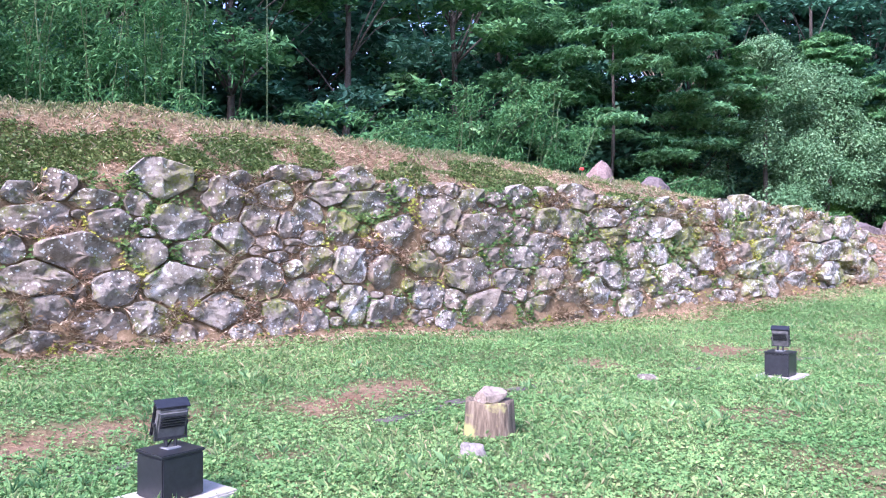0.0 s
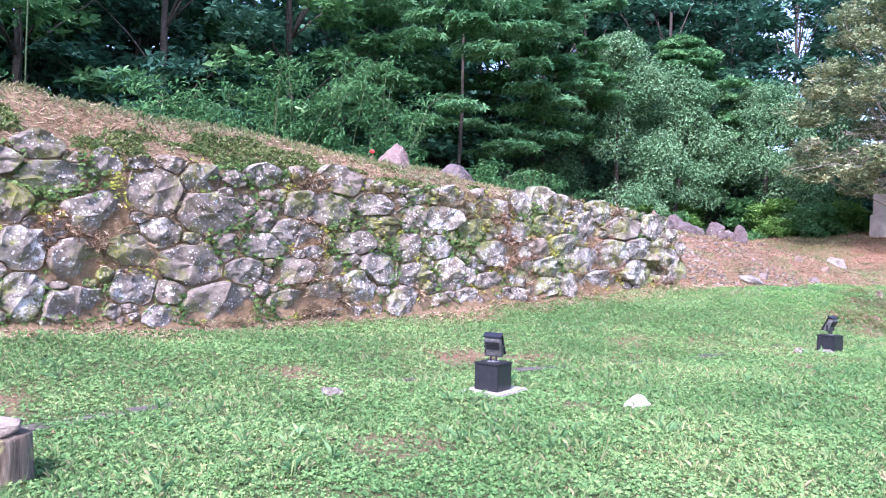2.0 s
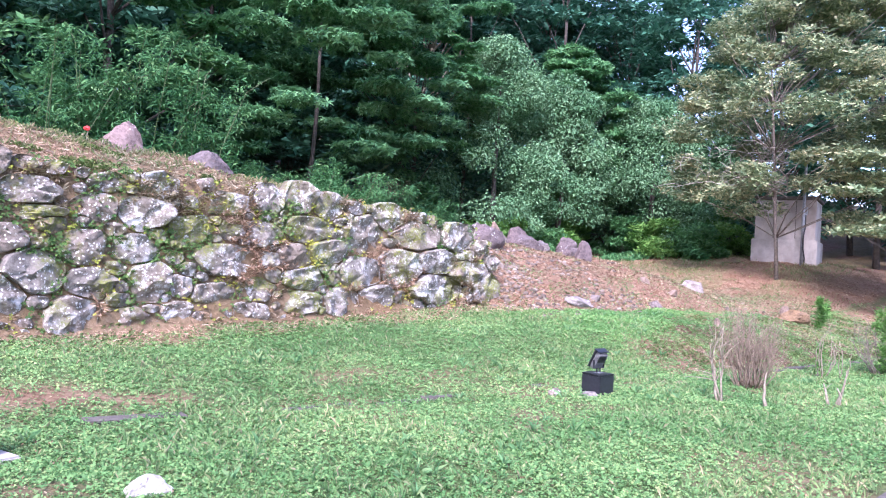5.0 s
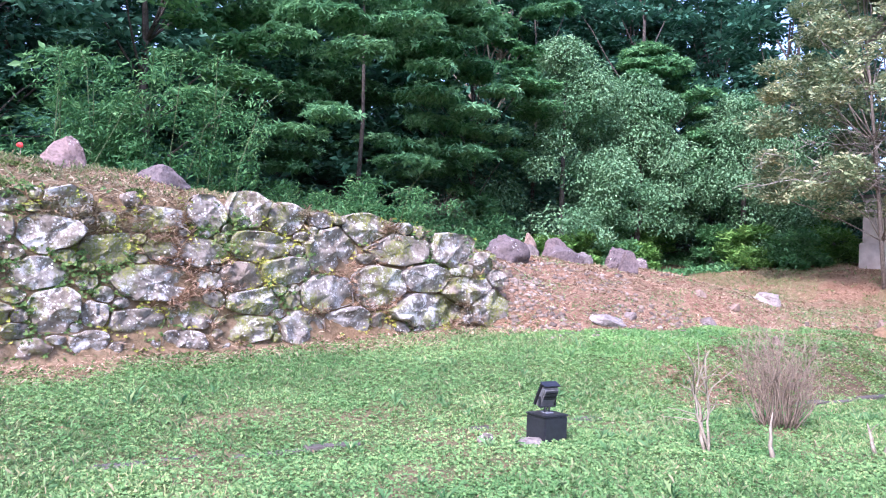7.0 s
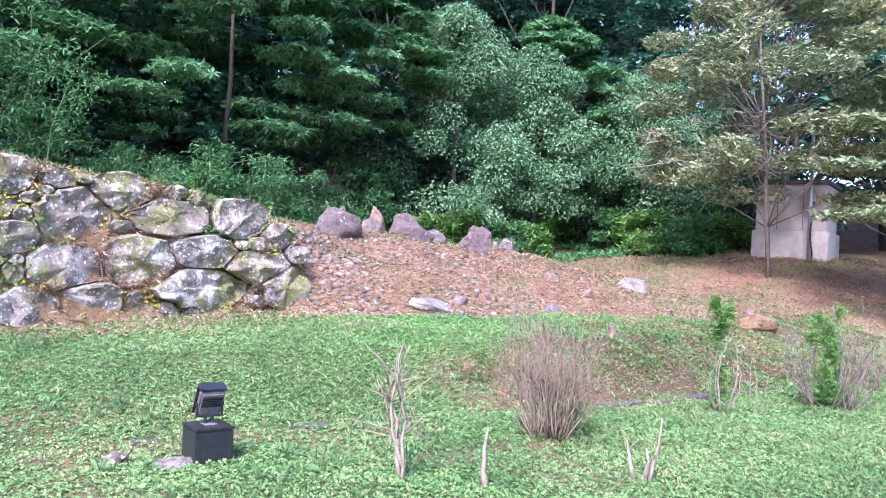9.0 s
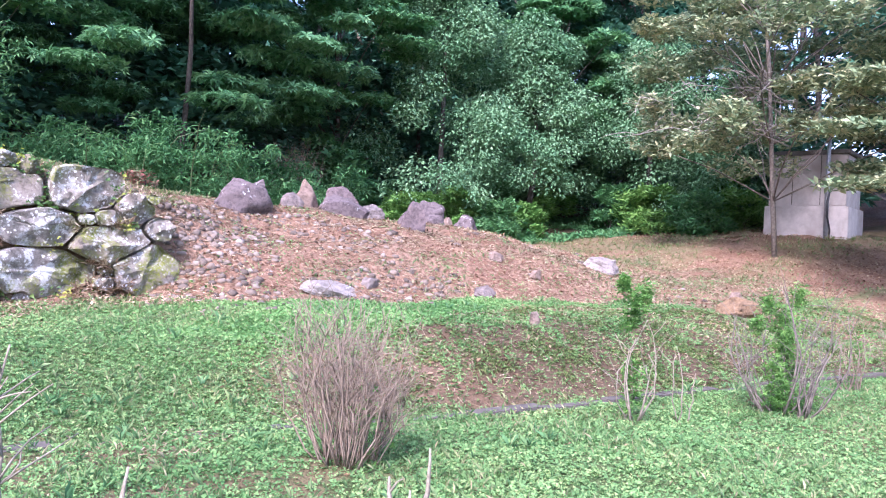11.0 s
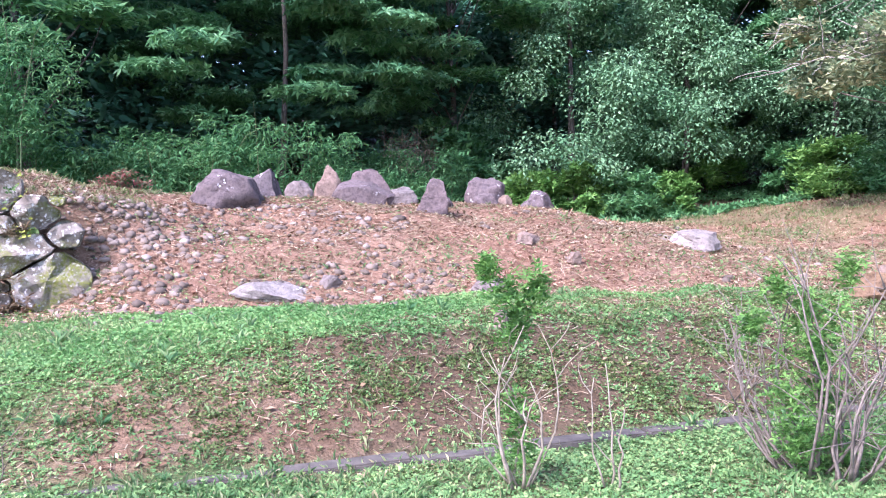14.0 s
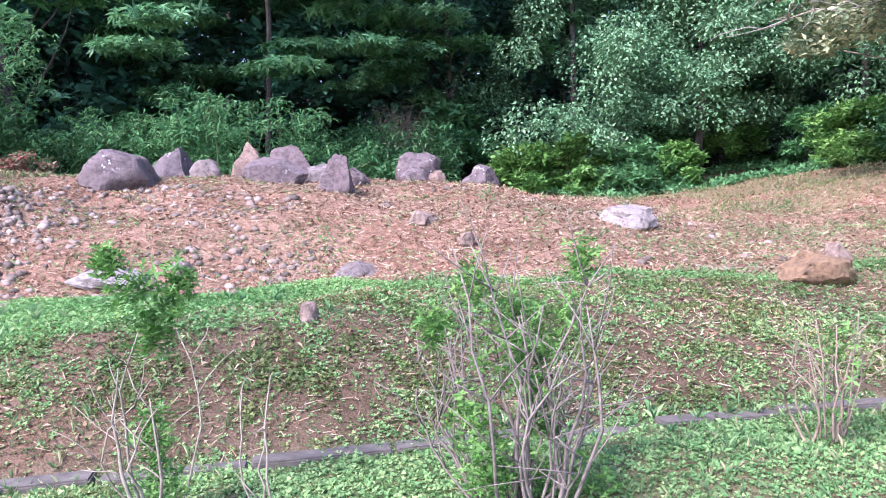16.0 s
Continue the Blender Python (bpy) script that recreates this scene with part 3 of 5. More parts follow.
for size, tries in ((.5, 500), (.36, 900), (.25, 1600), (.17, 2200)):
    for _ in range(tries):
        s = rng.uniform(-3, WALL_END)
        lo, hi = wall_range(s)
        z = rng.uniform(lo + size * .25, hi + .02)
        w, h = size * rng.uniform(.85, 1.35), size * rng.uniform(.6, .95)
        c = np.array(cells)
        ds, dz = np.abs(c[:, 0] - s) / ((c[:, 2] + w) / 2), np.abs(c[:, 1] - z) / ((c[:, 3] + h) / 2)
        if np.min((ds ** 2.4 + dz ** 2.4) ** (1 / 2.4)) > .93:
            cells.append([s, z, w, h])
cells = np.array(cells)


def stone_mesh(idx, name):
    """One wall stone: its outline gives way to its neighbours, its face bulges and is chipped flat in places."""
    s0, z0, w, h = cells[idx]
    r = np.random.RandomState(1000 + idx)
    near = np.where((np.abs(cells[:, 0] - s0) < 1.6) & (np.abs(cells[:, 1] - z0) < 1.2))[0]
    near = near[near != idx]
    n = 30
    th = np.linspace(0, 2 * math.pi, n, endpoint=False) + r.uniform(0, .3)
    turn0 = r.uniform(0, 6.28)
    sides = r.randint(4, 7)
    cut = [(turn0 + 2 * math.pi * (j + r.uniform(-.3, .3)) / sides, r.uniform(.78, 1.0)) for j in range(sides)]
    rad = np.zeros(n)
    ks = np.linspace(.3, 1.0, 36)
    for i, a in enumerate(th):
        ca_, sa_ = math.cos(a), math.sin(a)
        lim = 1 / (abs(ca_) ** 3 + abs(sa_) ** 3) ** (1 / 3)
        for ang, off in cut:
            k = math.cos(a - ang)
            if k > .2:
                lim = min(lim, off / k)
        for k in ks * lim * 1.30:
            ps, pz = s0 + ca_ * k * w / 2, z0 + sa_ * k * h / 2
            c = cells[near]
            q = (np.abs((c[:, 0] - ps) / (c[:, 2] / 2)) ** 2.6 + np.abs((c[:, 1] - pz) / (c[:, 3] / 2)) ** 2.6) ** (1 / 2.6)
            if len(q) and q.min() < k * .98:
                break
            rad[i] = k
        rad[i] = max(rad[i], .3)
    rad = .06 * np.roll(rad, 1) + .88 * rad + .06 * np.roll(rad, -1)
    gap = .985 - .012 / min(w, h)
    depth = min(.17, .22 * min(w, h) + .035)
    tilt_s, tilt_z = r.uniform(-.22, .22), r.uniform(-.12, .28)
    rings = [(1.0, -.22), (1.0, .2), (.985, .58), (.93, .86), (.80, .97), (.52, 1.0), (.26, 1.0)]
    facets = [(r.normal(0, .5), r.normal(0, .5), r.uniform(.6, .95)) for _ in range(6)]
    verts, faces = [], []
    ox, oz = r.uniform(0, 50), r.uniform(0, 50)
    for f, dep in rings:
        for i, a in enumerate(th):
            k = rad[i] * f * gap
            ls, lz = math.cos(a) * k * w / 2, math.sin(a) * k * h / 2
            bulge = depth * dep if dep > 0 else dep
            wob = (float(vnoise(ls + ox, lz + oz, .16, 6)) - .5) * .10 + (float(vnoise(ls + ox, lz + oz, .055, 7)) - .5) * .06
            for fs_, fz_, fo in facets:
                bulge = max(min(bulge, depth * fo + fs_ * ls + fz_ * lz), .55 * bulge) if dep > .4 else bulge
            if dep > 0:
                bulge += (wob + tilt_s * ls + tilt_z * lz) * min(1.0, dep * 1.4)
            verts.append((ls, -bulge, lz))
    verts.append((0, -depth * min(1.0, *(f[2] for f in facets)) - (float(vnoise(ox, oz, .16, 6)) - .5) * .10, 0))
    for q in range(len(rings) - 1):
        for i in range(n):
            a, b = q * n + i, q * n + (i + 1) % n
            faces.append((a, b, b + n, a + n))
    last = (len(rings) - 1) * n
    for i in range(n):
        faces.append((last + i, last + (i + 1) % n, len(verts) - 1))
    me = mesh_from(name, verts, faces)
    me.materials.append(M_PALE if s0 > 11.6 and r.rand() < .8 or r.rand() < .12 else M_STONE)
    for p in me.polygons:
        p.use_smooth = True
    me.set_sharp_from_angle(angle=radians(30))
    return me


wall = thing("stone_wall", Matrix.Identity(4), "dry-laid retaining wall of grey lichen-spotted field stones", "stone wall", kind="structure")
order = np.argsort(-(cells[:, 2] * cells[:, 3]) * (cells[:, 0] > .2))
rest = []
for rank, idx in enumerate(order):
    s0, z0, w, h = cells[idx]
    lo, hi = wall_range(s0)
    face = 9.99 + .11 * (z0 - lo) + rng.uniform(-.03, .03) - .25 * float(smooth(s0, 16.5, 18.8))
    m = at(s0, face, z0)
    me = stone_mesh(idx, "stone")
    if rank < 300:
        child("stone", me, wall, m)
    else:
        co = np.empty(len(me.vertices) * 3)
        me.vertices.foreach_get("co", co)
        co = co.reshape(-1, 3) @ np.array(m.to_3x3()).T + np.array(m.translation)
        rest.append((co, [tuple(p.vertices) for p in me.polygons]))
        bpy.data.meshes.remove(me)
if rest:
    vs, fs = [], []
    for co, pf in rest:
        off = len(vs)
        vs += [tuple(c) for c in co]
        fs += [tuple(i + off for i in f) for f in pf]
    me = mesh_from("small_stones", vs, fs)
    me.materials.append(M_STONE)
    tagged(child("small_stones", me, wall), kind="stuff")

# ---- boulders and loose rocks ----
def rock_mesh(name, w, l, h, seed, material, rough=.16, cuts=13, detail=4, point=0.0):
    """A boulder standing on z = 0, sunk a little, with chipped flat faces."""
    r = np.random.RandomState(seed)
    bm = bmesh.new()
    bmesh.ops.create_icosphere(bm, subdivisions=detail, radius=1)
    planes = []
    for _ in range(cuts):
        v = r.normal(size=3)
        v[2] = abs(v[2]) * .8
        planes.append((Vector(v).normalized(), r.uniform(.48, .86)))
    o = Vector(r.uniform(0, 50, 3))
    for v in bm.verts:
        p = v.co.copy()
        for nrm, off in planes:
            k = p.dot(nrm) - off
            if k > 0:
                p -= nrm * k * .98
        p *= 1 + rough * noise.noise(p * 1.7 + o) + rough * .6 * noise.noise(p * 4.5 + o)
        v.co = p
    for ax, size in ((0, w), (1, l), (2, h * 1.45)):
        lo_, hi_ = min(v.co[ax] for v in bm.verts), max(v.co[ax] for v in bm.verts)
        for v in bm.verts:
            u = (v.co[ax] - lo_) / (hi_ - lo_)
            v.co[ax] = u * size - size / 2 if ax < 2 else u * size - .45 * h
    if point:
        for v in bm.verts:
            u = max(0.0, v.co.z / h)
            v.co.x = v.co.x * (1 - point * u) + .12 * w * u * point
            v.co.y *= 1 - point * .8 * u
    me = bpy.data.meshes.new(name)
    bm.to_mesh(me)
    bm.free()
    me.materials.append(material)
    for p in me.polygons:
        p.use_smooth = True
    me.set_sharp_from_angle(angle=radians(32))
    return me


def rock(s, d, z, w, h, seed, material=None, label="purple-grey boulder on the earth mound", turn=0.0, name="boulder", group="boulders on the mound", depth=None, point=0.0):
    big = 1.26 if group == "boulders on the mound" and name == "boulder" else 1.0
    me = rock_mesh(name, w * big, depth or w * .8, h * (.92 if big > 1 else 1), seed, material or M_BOULDER, point=point)
    ob = new(name, me)
    slope = math.degrees(math.atan2(gz(s, d + .3) - gz(s, d - .3), .6)) if name == "rock" and d > 8 else 0
    ob.matrix_basis = at(s, d, gz(s, d), turn, slope)
    return tagged(ob, label, "boulder" if name == "boulder" else "rock", group)


rock(20.93, 11.75, 1.88, .9, .58, 1, label="large purple-grey boulder with white lichen specks", turn=10)
rock(21.55, 12.85, 2.02, .6, .62, 2, label="rounded purple-grey boulder beside a larger one")
rock(22.72, 13.1, 2.05, .52, .8, 3, M_TAN, "upright tan rock standing among boulders", point=.05)
rock(23.3, 12.75, 1.98, .72, .72, 4, label="broken purple boulder leaning on a tan rock")
rock(23.05, 12.2, 1.9, .8, .44, 5, label="flat-faced purple boulder in front of another")
rock(22.08, 12.35, 2.1, .42, .38, 6, M_COBBLE, "small grey-green boulder on the mound")
rock(23.8, 12.3, 1.9, .46, .34, 7, M_COBBLE, "small grey boulder on the mound crest")
rock(23.78, 10.95, 1.66, .46, .56, 8, label="pointed purple boulder tilted on the slope", point=.22)
rock(24.2, 11.7, 1.9, .38, .3, 18, label="small purple boulder in dry grass")
rock(25.45, 12.65, 1.84, .64, .68, 9, label="squarish purple-brown boulder on the crest")
rock(25.25, 12.2, 1.8, .4, .28, 10, label="small purple boulder before a square one")
rock(26.6, 12.9, 1.9, .68, .44, 11, label="low flat-topped purple boulder")
rock(25.65, 12.35, 1.9, .3, .3, 12, M_TAN, "small tan rock between boulders")
rock(24.64, 9.62, 1.35, .44, .14, 13, M_TAN, "flat tan slab lying on the slope", name="rock", depth=.3)
rock(27.72, 9.85, 1.22, .8, .24, 14, M_GREYROCK, "pale grey rock at the end of the mound", name="rock")
rock(21.05, 9.15, .7, .98, .12, 15, M_GREYROCK, "flat pinkish slab lying at the mound foot", name="rock", depth=.5, turn=6)
rock(21.75, 9.2, .75, .28, .14, 16, M_COBBLE, "round brown rock beside a slab", name="rock")
rock(25.01, 9.05, .9, .24, .18, 17, M_TAN, "small tan rock on the slope", name="rock")
rock(23.58, 8.72, .7, .5, .16, 19, M_COBBLE, "dark mossy rock half sunk in the litter", name="rock")
rock(33.5, 20.3, 1.8, 1.25, .55, 20, label="boulder at the foot of the wood", group="")
rock(22.82, 6.85, .4, .18, .18, 21, M_TAN, "small tan rock on the bank", name="rock")
rock(12.31, 12.3, 2.95, .78, .5, 22, M_PINK, "pinkish pointed boulder on top of the stone wall", group="boulders on the wall top", depth=.7, point=.5)
rock(13.7, 12.0, 2.9, .95, .34, 23, label="low purple boulder on top of the stone wall", point=.35, group="boulders on the wall top", depth=.7)
rock(28.7, 7.35, .5, 1.0, .33, 24, M_ORANGE, "brown boulder with orange lichen at the bank", group="")
rock(29.4, 7.9, .7, .4, .25, 26, M_TAN, "small tan rock by a boulder", name="rock", group="")
rock(4.838 * .8 + 8.93 * .6, -.6 * 4.838 + .8 * 8.93, .0, .33, .13, 25, M_WHITE, "white angular rock lying in the lawn", name="rock", group="", depth=.2)
rock(3.29, 4.57, .0, .22, .11, 27, M_GREYROCK, "rounded pinkish-white rock in the lawn", name="rock", group="")
rock(7.0, 6.2, .0, .26, .07, 28, M_STONE, "flat grey stone in the weeds", name="rock", group="")
rock(14.72, 5.12, .0, .17, .1, 29, M_STONE, "flat grey stone in the weeds", name="rock", group="")
rock(15.0, 4.84, .0, .34, .06, 30, M_GREYROCK, "flat pale stone beside a lamp box", name="rock", group="")

# cobbles strewn over the mound
def cobbles():
    r = np.random.RandomState(8)
    base = rock_mesh("c", 1, .85, .7, 77, M_COBBLE, .05, 7, 1)
    co = np.empty(len(base.vertices) * 3)
    base.vertices.foreach_get("co", co)
    tv = co.reshape(-1, 3)
    tf = [tuple(p.vertices) for p in base.polygons]
    bpy.data.meshes.remove(base)
    n = 1900
    s = np.concatenate([r.uniform(18.9, 23.8, n * 6 // 10), r.uniform(19, 29.5, n * 4 // 10)])
    d = np.concatenate([r.uniform(8.4, 11.6, n * 6 // 10), r.uniform(8.2, 11.5, n * 4 // 10)])
    keep = vnoise(s, d, .7, 9) > np.where(s < 22, .42, .68)
    s, d = np.concatenate([s[keep], r.normal(19.5, .42, 260)]), np.concatenate([d[keep], r.uniform(9.0, 11.2, 260)])
    sz = .03 + .11 * r.rand(len(s)) ** 2.4
    sz[-260:] = r.uniform(.05, .14, 260)
    pos = W(np.stack([s, d, ground_z(s, d) - sz * .15], -1))
    m = rot_mats(r.uniform(0, 6.28, len(s)), r.normal(0, .3, len(s)), r.normal(0, .3, len(s)))
    v, f = scatter((tv, tf), pos, m, np.stack([sz * r.uniform(.9, 1.6, len(s)), sz, sz * .8], -1)[:, :])
    me = big_mesh("cobbles", v, f, M_ISLANDSTONE, True)
    tagged(new("cobbles", me), "loose cobbles and pebbles strewn over the earth mound", "pebbles", kind="stuff")


def island_stone():
    m, t, b = nodes_of("strewn_cobbles")
    g = G(t)
    col = g.ramp(g.island(), [(0, (.085, .066, .048)), (.45, (.165, .13, .096)), (.85, (.245, .195, .148)), (1, (.36, .305, .245))])
    col = g.mix(g.band(g.noise(14, 6), .3, .8), col, g.mix(1.0, col, (.6, .56, .52), "MULTIPLY"))
    g.link(col, b.inputs["Base Color"])
    b.inputs["Roughness"].default_value = .9
    g.bump(g.noise(40, 4), .5, .01, b)
    return m


M_ISLANDSTONE = island_stone()
cobbles()

# ---- edging strip across the lawn ----
edging = thing("edging_strip", Matrix.Identity(4), "half-overgrown dark concrete edging strip in the grass", "edging", kind="structure")
ebm = box(-.44, .44, -.09, .09, -.12, .03, .012)
eme = bpy.data.meshes.new("edging_block")
ebm.to_mesh(eme)
ebm.free()
eme.materials.append(M_EDGE)
s = -3.0
while s < 32:
    g0, g1 = float(gutter_d(s)), float(gutter_d(s + .9))
    child("edging_block", eme, edging, at(s + .45, (g0 + g1) / 2, gz(s + .45, (g0 + g1) / 2) + random.uniform(-.052, -.016) + .036 * float(smooth(s, 17, 20)), math.degrees(math.atan2(g1 - g0, .9)), random.uniform(-3, 3), random.uniform(-1, 1)))
    s += .9

# ---- floodlights on black boxes ----
def floodlight(s, d, turn, slab, head_turn, label):
    z = gz(s, d)
    th = thing("floodlight", at(s, d, z, turn) @ Matrix.Diagonal((.93, .93, .96, 1)), label, "floodlight", "floodlights on the lawn")
    base = .05 if slab else -.02
    if slab:
        part("slab", box(-.36, .36, -.25, .25, -.06, .045, .012), M_SLAB, th, "pale concrete slab")
    body = part("cabinet", box(-.15, .15, -.15, .15, base, base + .27, .008), M_BLACK, th, "black painted steel box")
    part("lid", box(-.158, .158, -.158, .158, base + .272, base + .292, .006), M_BLACK, th)
    part("mounting_plate", box(-.05, .05, -.05, .05, base + .2925, base + .302, .003), M_STEEL, th, "rusty steel plate")
    mh = pose(0, 0, base + .30, 0, 0, head_turn)
    br = bmesh.new()
    tube([(-.03, 0, .0), (-.03, 0, .06)], .012, 6, br)
    tube([(.03, 0, .0), (.03, 0, .06)], .012, 6, br)
    add_box(br, -.105, .105, -.012, .012, .05, .062)
    add_box(br, -.105, -.098, -.014, .014, .062, .16)
    add_box(br, .098, .105, -.014, .014, .062, .16)
    part("bracket", br, M_BLACK, th, "black steel bracket", mh)
    tilt = pose(0, 0, .15, 28, 0, 0)
    head = bmesh.new()
    add_box(head, -.095, .095, -.035, .035, -.105, .115, .012)
    hd = part("lamp_head", head, M_GREYMETAL, th, "grey cast floodlight housing", mh @ tilt)
    rim = bmesh.new()
    add_box(rim, -.108, .108, .036, .06, -.118, .128, .006)
    part("rim", rim, M_BLACK, hd, "black front frame")
    vis = bmesh.new()
    add_box(vis, -.108, .108, -.02, .075, .129, .141, .004)
    part("visor", vis, M_BLACK, hd, "black visor")
    part("glass", box(-.09, .09, .0605, .064, -.1, .11, .001), M_GLASS, hd)
    for i in range(5):
        part("cooling_fin", box(-.08, .08, -.046, -.0355, .0 + i * .02, .007 + i * .02), M_BLACK, hd)
    for x in (-.112, .1055):
        part("knob", tube([(x, 0, 0), (x + .007, 0, 0)], .016, 8), M_BLACK, hd)
    part("cable", tube([(.0, .04, base + .30), (.05, .06, base + .33), (.03, .02, base + .36)], .006, 5), M_CABLE, th, "black cable")
    return th


floodlight(1.24, 4.85, 18, True, -16, "black floodlight on a steel box and concrete slab")
floodlight(8.47, 5.47, 14, True, -80, "black floodlight on a steel box and concrete slab")
floodlight(15.28, 4.9, -4, False, -2, "black floodlight on a steel box in weeds")
floodlight(-5.6, 5.2, 0, True, 0, "black floodlight on a steel box and concrete slab")

# ---- stump with a stone on top ----
st = thing("tree_stump", at(3.86, 5.1, gz(3.86, 5.1)), "weathered cut tree stump standing in clover", "stump")
bm = bmesh.new()
n, prev = 26, None
r_ = np.random.RandomState(3)
lob = [1 + .05 * math.sin(3 * a + 1) + .04 * math.sin(7 * a) + r_.uniform(-.008, .008) for a in np.linspace(0, 6.28, n, endpoint=False)]
for z, k in ((-.05, 1.12), (.05, 1.04), (.16, 1.0), (.275, .97), (.285, .94)):
    ring = [bm.verts.new((math.cos(2 * math.pi * i / n) * .205 * k * lob[i], math.sin(2 * math.pi * i / n) * .205 * k * lob[i], z + (.012 * math.sin(5 * i) if z > .2 else 0))) for i in range(n)]
    if prev:
        for i in range(n):
            bm.faces.new((prev[i], prev[(i + 1) % n], ring[(i + 1) % n], ring[i]))
    prev = ring
bm.faces.new(prev)
part("trunk_piece", bm, M_STUMP, st, shade=True)
cap = new("rock", rock_mesh("rock", .30, .24, .10, 33, M_CAPROCK, .08, 12))
cap.matrix_basis = at(3.86, 5.1, gz(3.86, 5.1) + .30, 15)
tagged(cap, "flat tan rock lying on a tree stump", "rock")

# ---- concrete tank at the wood's edge ----
TANK_S, TANK_D = 40.9, 12.35
TANK_Z = 2.35
tank = thing("concrete_tank", at(TANK_S, TANK_D, TANK_Z, -77), "weathered pale concrete tank with a wider plinth", "tank")
part("plinth", box(-1.3, 1.3, -.06, 2.4, -.6, 1.05, .03), M_CONCRETE, tank, "stained concrete plinth")
part("upper_wall", box(-1.2, 1.2, .04, 2.3, 1.05, 2.75, .03), M_CONCRETE, tank)
part("roof_slab", box(-1.28, 1.28, -.02, 2.38, 2.75, 2.9, .02), M_KERB, tank, "dark mossy roof slab")
for x in (-.45, .42):
    part("panel_joint", box(x - .012, x + .012, .036, .044, 1.1, 2.72), M_KERB, tank)

pole = thing("service_pole", at(40.35, 11.4, 2.3), "galvanised pole with a black cable and small box", "pole")
part("post", tube([(0, 0, -.3), (0, 0, 2.2), (0, 0, 4.6)], [.07, .065, .055], 10), M_STEEL, pole, shade=True)
part("meter_box", box(.06, .2, -.1, .06, 2.1, 2.45, .02), M_STEEL, pole, "small grey meter box")
part("cable", tube([(.08, -.05, 2.1), (.04, -.08, 1.6), (-.12, -.08, 1.2), (-.1, -.08, .7), (.08, -.09, .3), (.06, -.08, 0)], .03, 6), M_CABLE, pole, "loose black cable", shade=True)

# ---- trees ----
def branch_path(p0, p1, bend, r, k=5):
    p0, p1 = Vector(p0), Vector(p1)
    off = Vector((r.normal(0, bend), r.normal(0, bend), abs(r.normal(0, bend * .6))))
    return [p0.lerp(p1, i / k) + off * math.sin(math.pi * i / k) + Vector(r.normal(0, bend * .15, 3)) * (0 < i < k) for i in range(k + 1)]


def limb_tube(bm, path, r0, r1, sides=6):
    n = len(path)
    return tube(path, [r0 + (r1 - r0) * i / (n - 1) for i in range(n)], sides, bm)


def crown_points(clumps, per, r, flat, shell=.55, open_below=False):
    """Leaf places round clump centres; each clump is a flattened puff."""
    pos, out = [], []
    for c, rad in clumps:
        v = r.normal(size=(per, 3))
        v /= np.linalg.norm(v, axis=1)[:, None]
        if open_below:
            v[:, 2] = np.where(v[:, 2] < -.15, -v[:, 2] * .8, v[:, 2])
        k = (shell + (1 - shell) * r.rand(per)) ** .7
        k = np.where(r.rand(per) < .25, r.rand(per), k)
        p = v * k[:, None] * rad
        p[:, 2] *= flat
        pos.append(p + np.asarray(c))
        out.append(v)
    return np.concatenate(pos), np.concatenate(out)


def leaves_mesh(name, pos, out, size, template, material, r, up=.5, hang=0.0):
    n = len(pos)
    yaw = np.arctan2(out[:, 1], out[:, 0]) - math.pi / 2 + r.normal(0, .6, n)
    pitch = r.normal(.1, .45, n) * (1 - up) + r.normal(-.05, .3, n) - hang
    roll = r.normal(0, .5, n)
    sc = size * r.uniform(.65, 1.3, n)
    v, f = scatter(template, pos, rot_mats(yaw, pitch, roll), sc[:, None])
    return big_mesh(name, v, f, material)


def tree(s, d, height, spread, seed, material, label, leaf_size=.16, clumps=70, per=170, flat=.4, low=.3, trunk_r=.16, template=None, lean=(0, 0), group="trees of the wood",
         hang=0.0, clump_r=(.5, 1.0), bark=None, up=.5, name="tree", category="tree", limbs=True, sink=.15, dome=False, droop=0.0, shift=(0, 0), plates=True):
    r = np.random.RandomState(seed)
    z = gz(s, d)
    th = thing(name, at(s, d, z - sink), label, category, group)
    bm = bmesh.new()
    top = Vector((lean[0], lean[1], height * .86))
    trunk = branch_path((0, 0, 0), top, trunk_r * 1.4, r, 7)
    limb_tube(bm, trunk, trunk_r, trunk_r * .25, 8)
    cl = []
    for i in range(clumps):
        h = low + (1 - low) * r.rand() ** .85
        prof = math.sin(math.pi * min(1, (h - low) / (1 - low) * .78 + .2)) ** .7
        if dome:
            prof = math.sqrt(max(.05, 1 - ((h - low) / (1 - low)) ** 2.2)) * (.82 + .18 * math.sin(7 * h))
        a, k = r.uniform(0, 6.28), math.sqrt(r.rand())
        k = .35 + .65 * k
        ax = trunk[min(7, int(h * 7))]
        c = (ax.x + shift[0] * h + math.cos(a) * k * spread * prof, ax.y + shift[1] * h + math.sin(a) * k * spread * prof, h * height - droop * k * k)
        cl.append((c, r.uniform(*clump_r)))
        if limbs and i % 3 == 0:
            j = max(1, min(6, int((h - .12) * 7)))
            limb_tube(bm, branch_path(trunk[j], Vector(c), .18, r, 4), trunk_r * .28, .012, 5)
    part("trunk", bm, bark or M_BARK, th, shade=True)
    pos, out = crown_points(cl, per, r, flat, open_below=plates and not dome)
    me = leaves_mesh("crown", pos, out, leaf_size, template or leaf(.42, .06), material, r, up, hang)
    tagged(child("crown", me, th), kind="stuff")
    return th


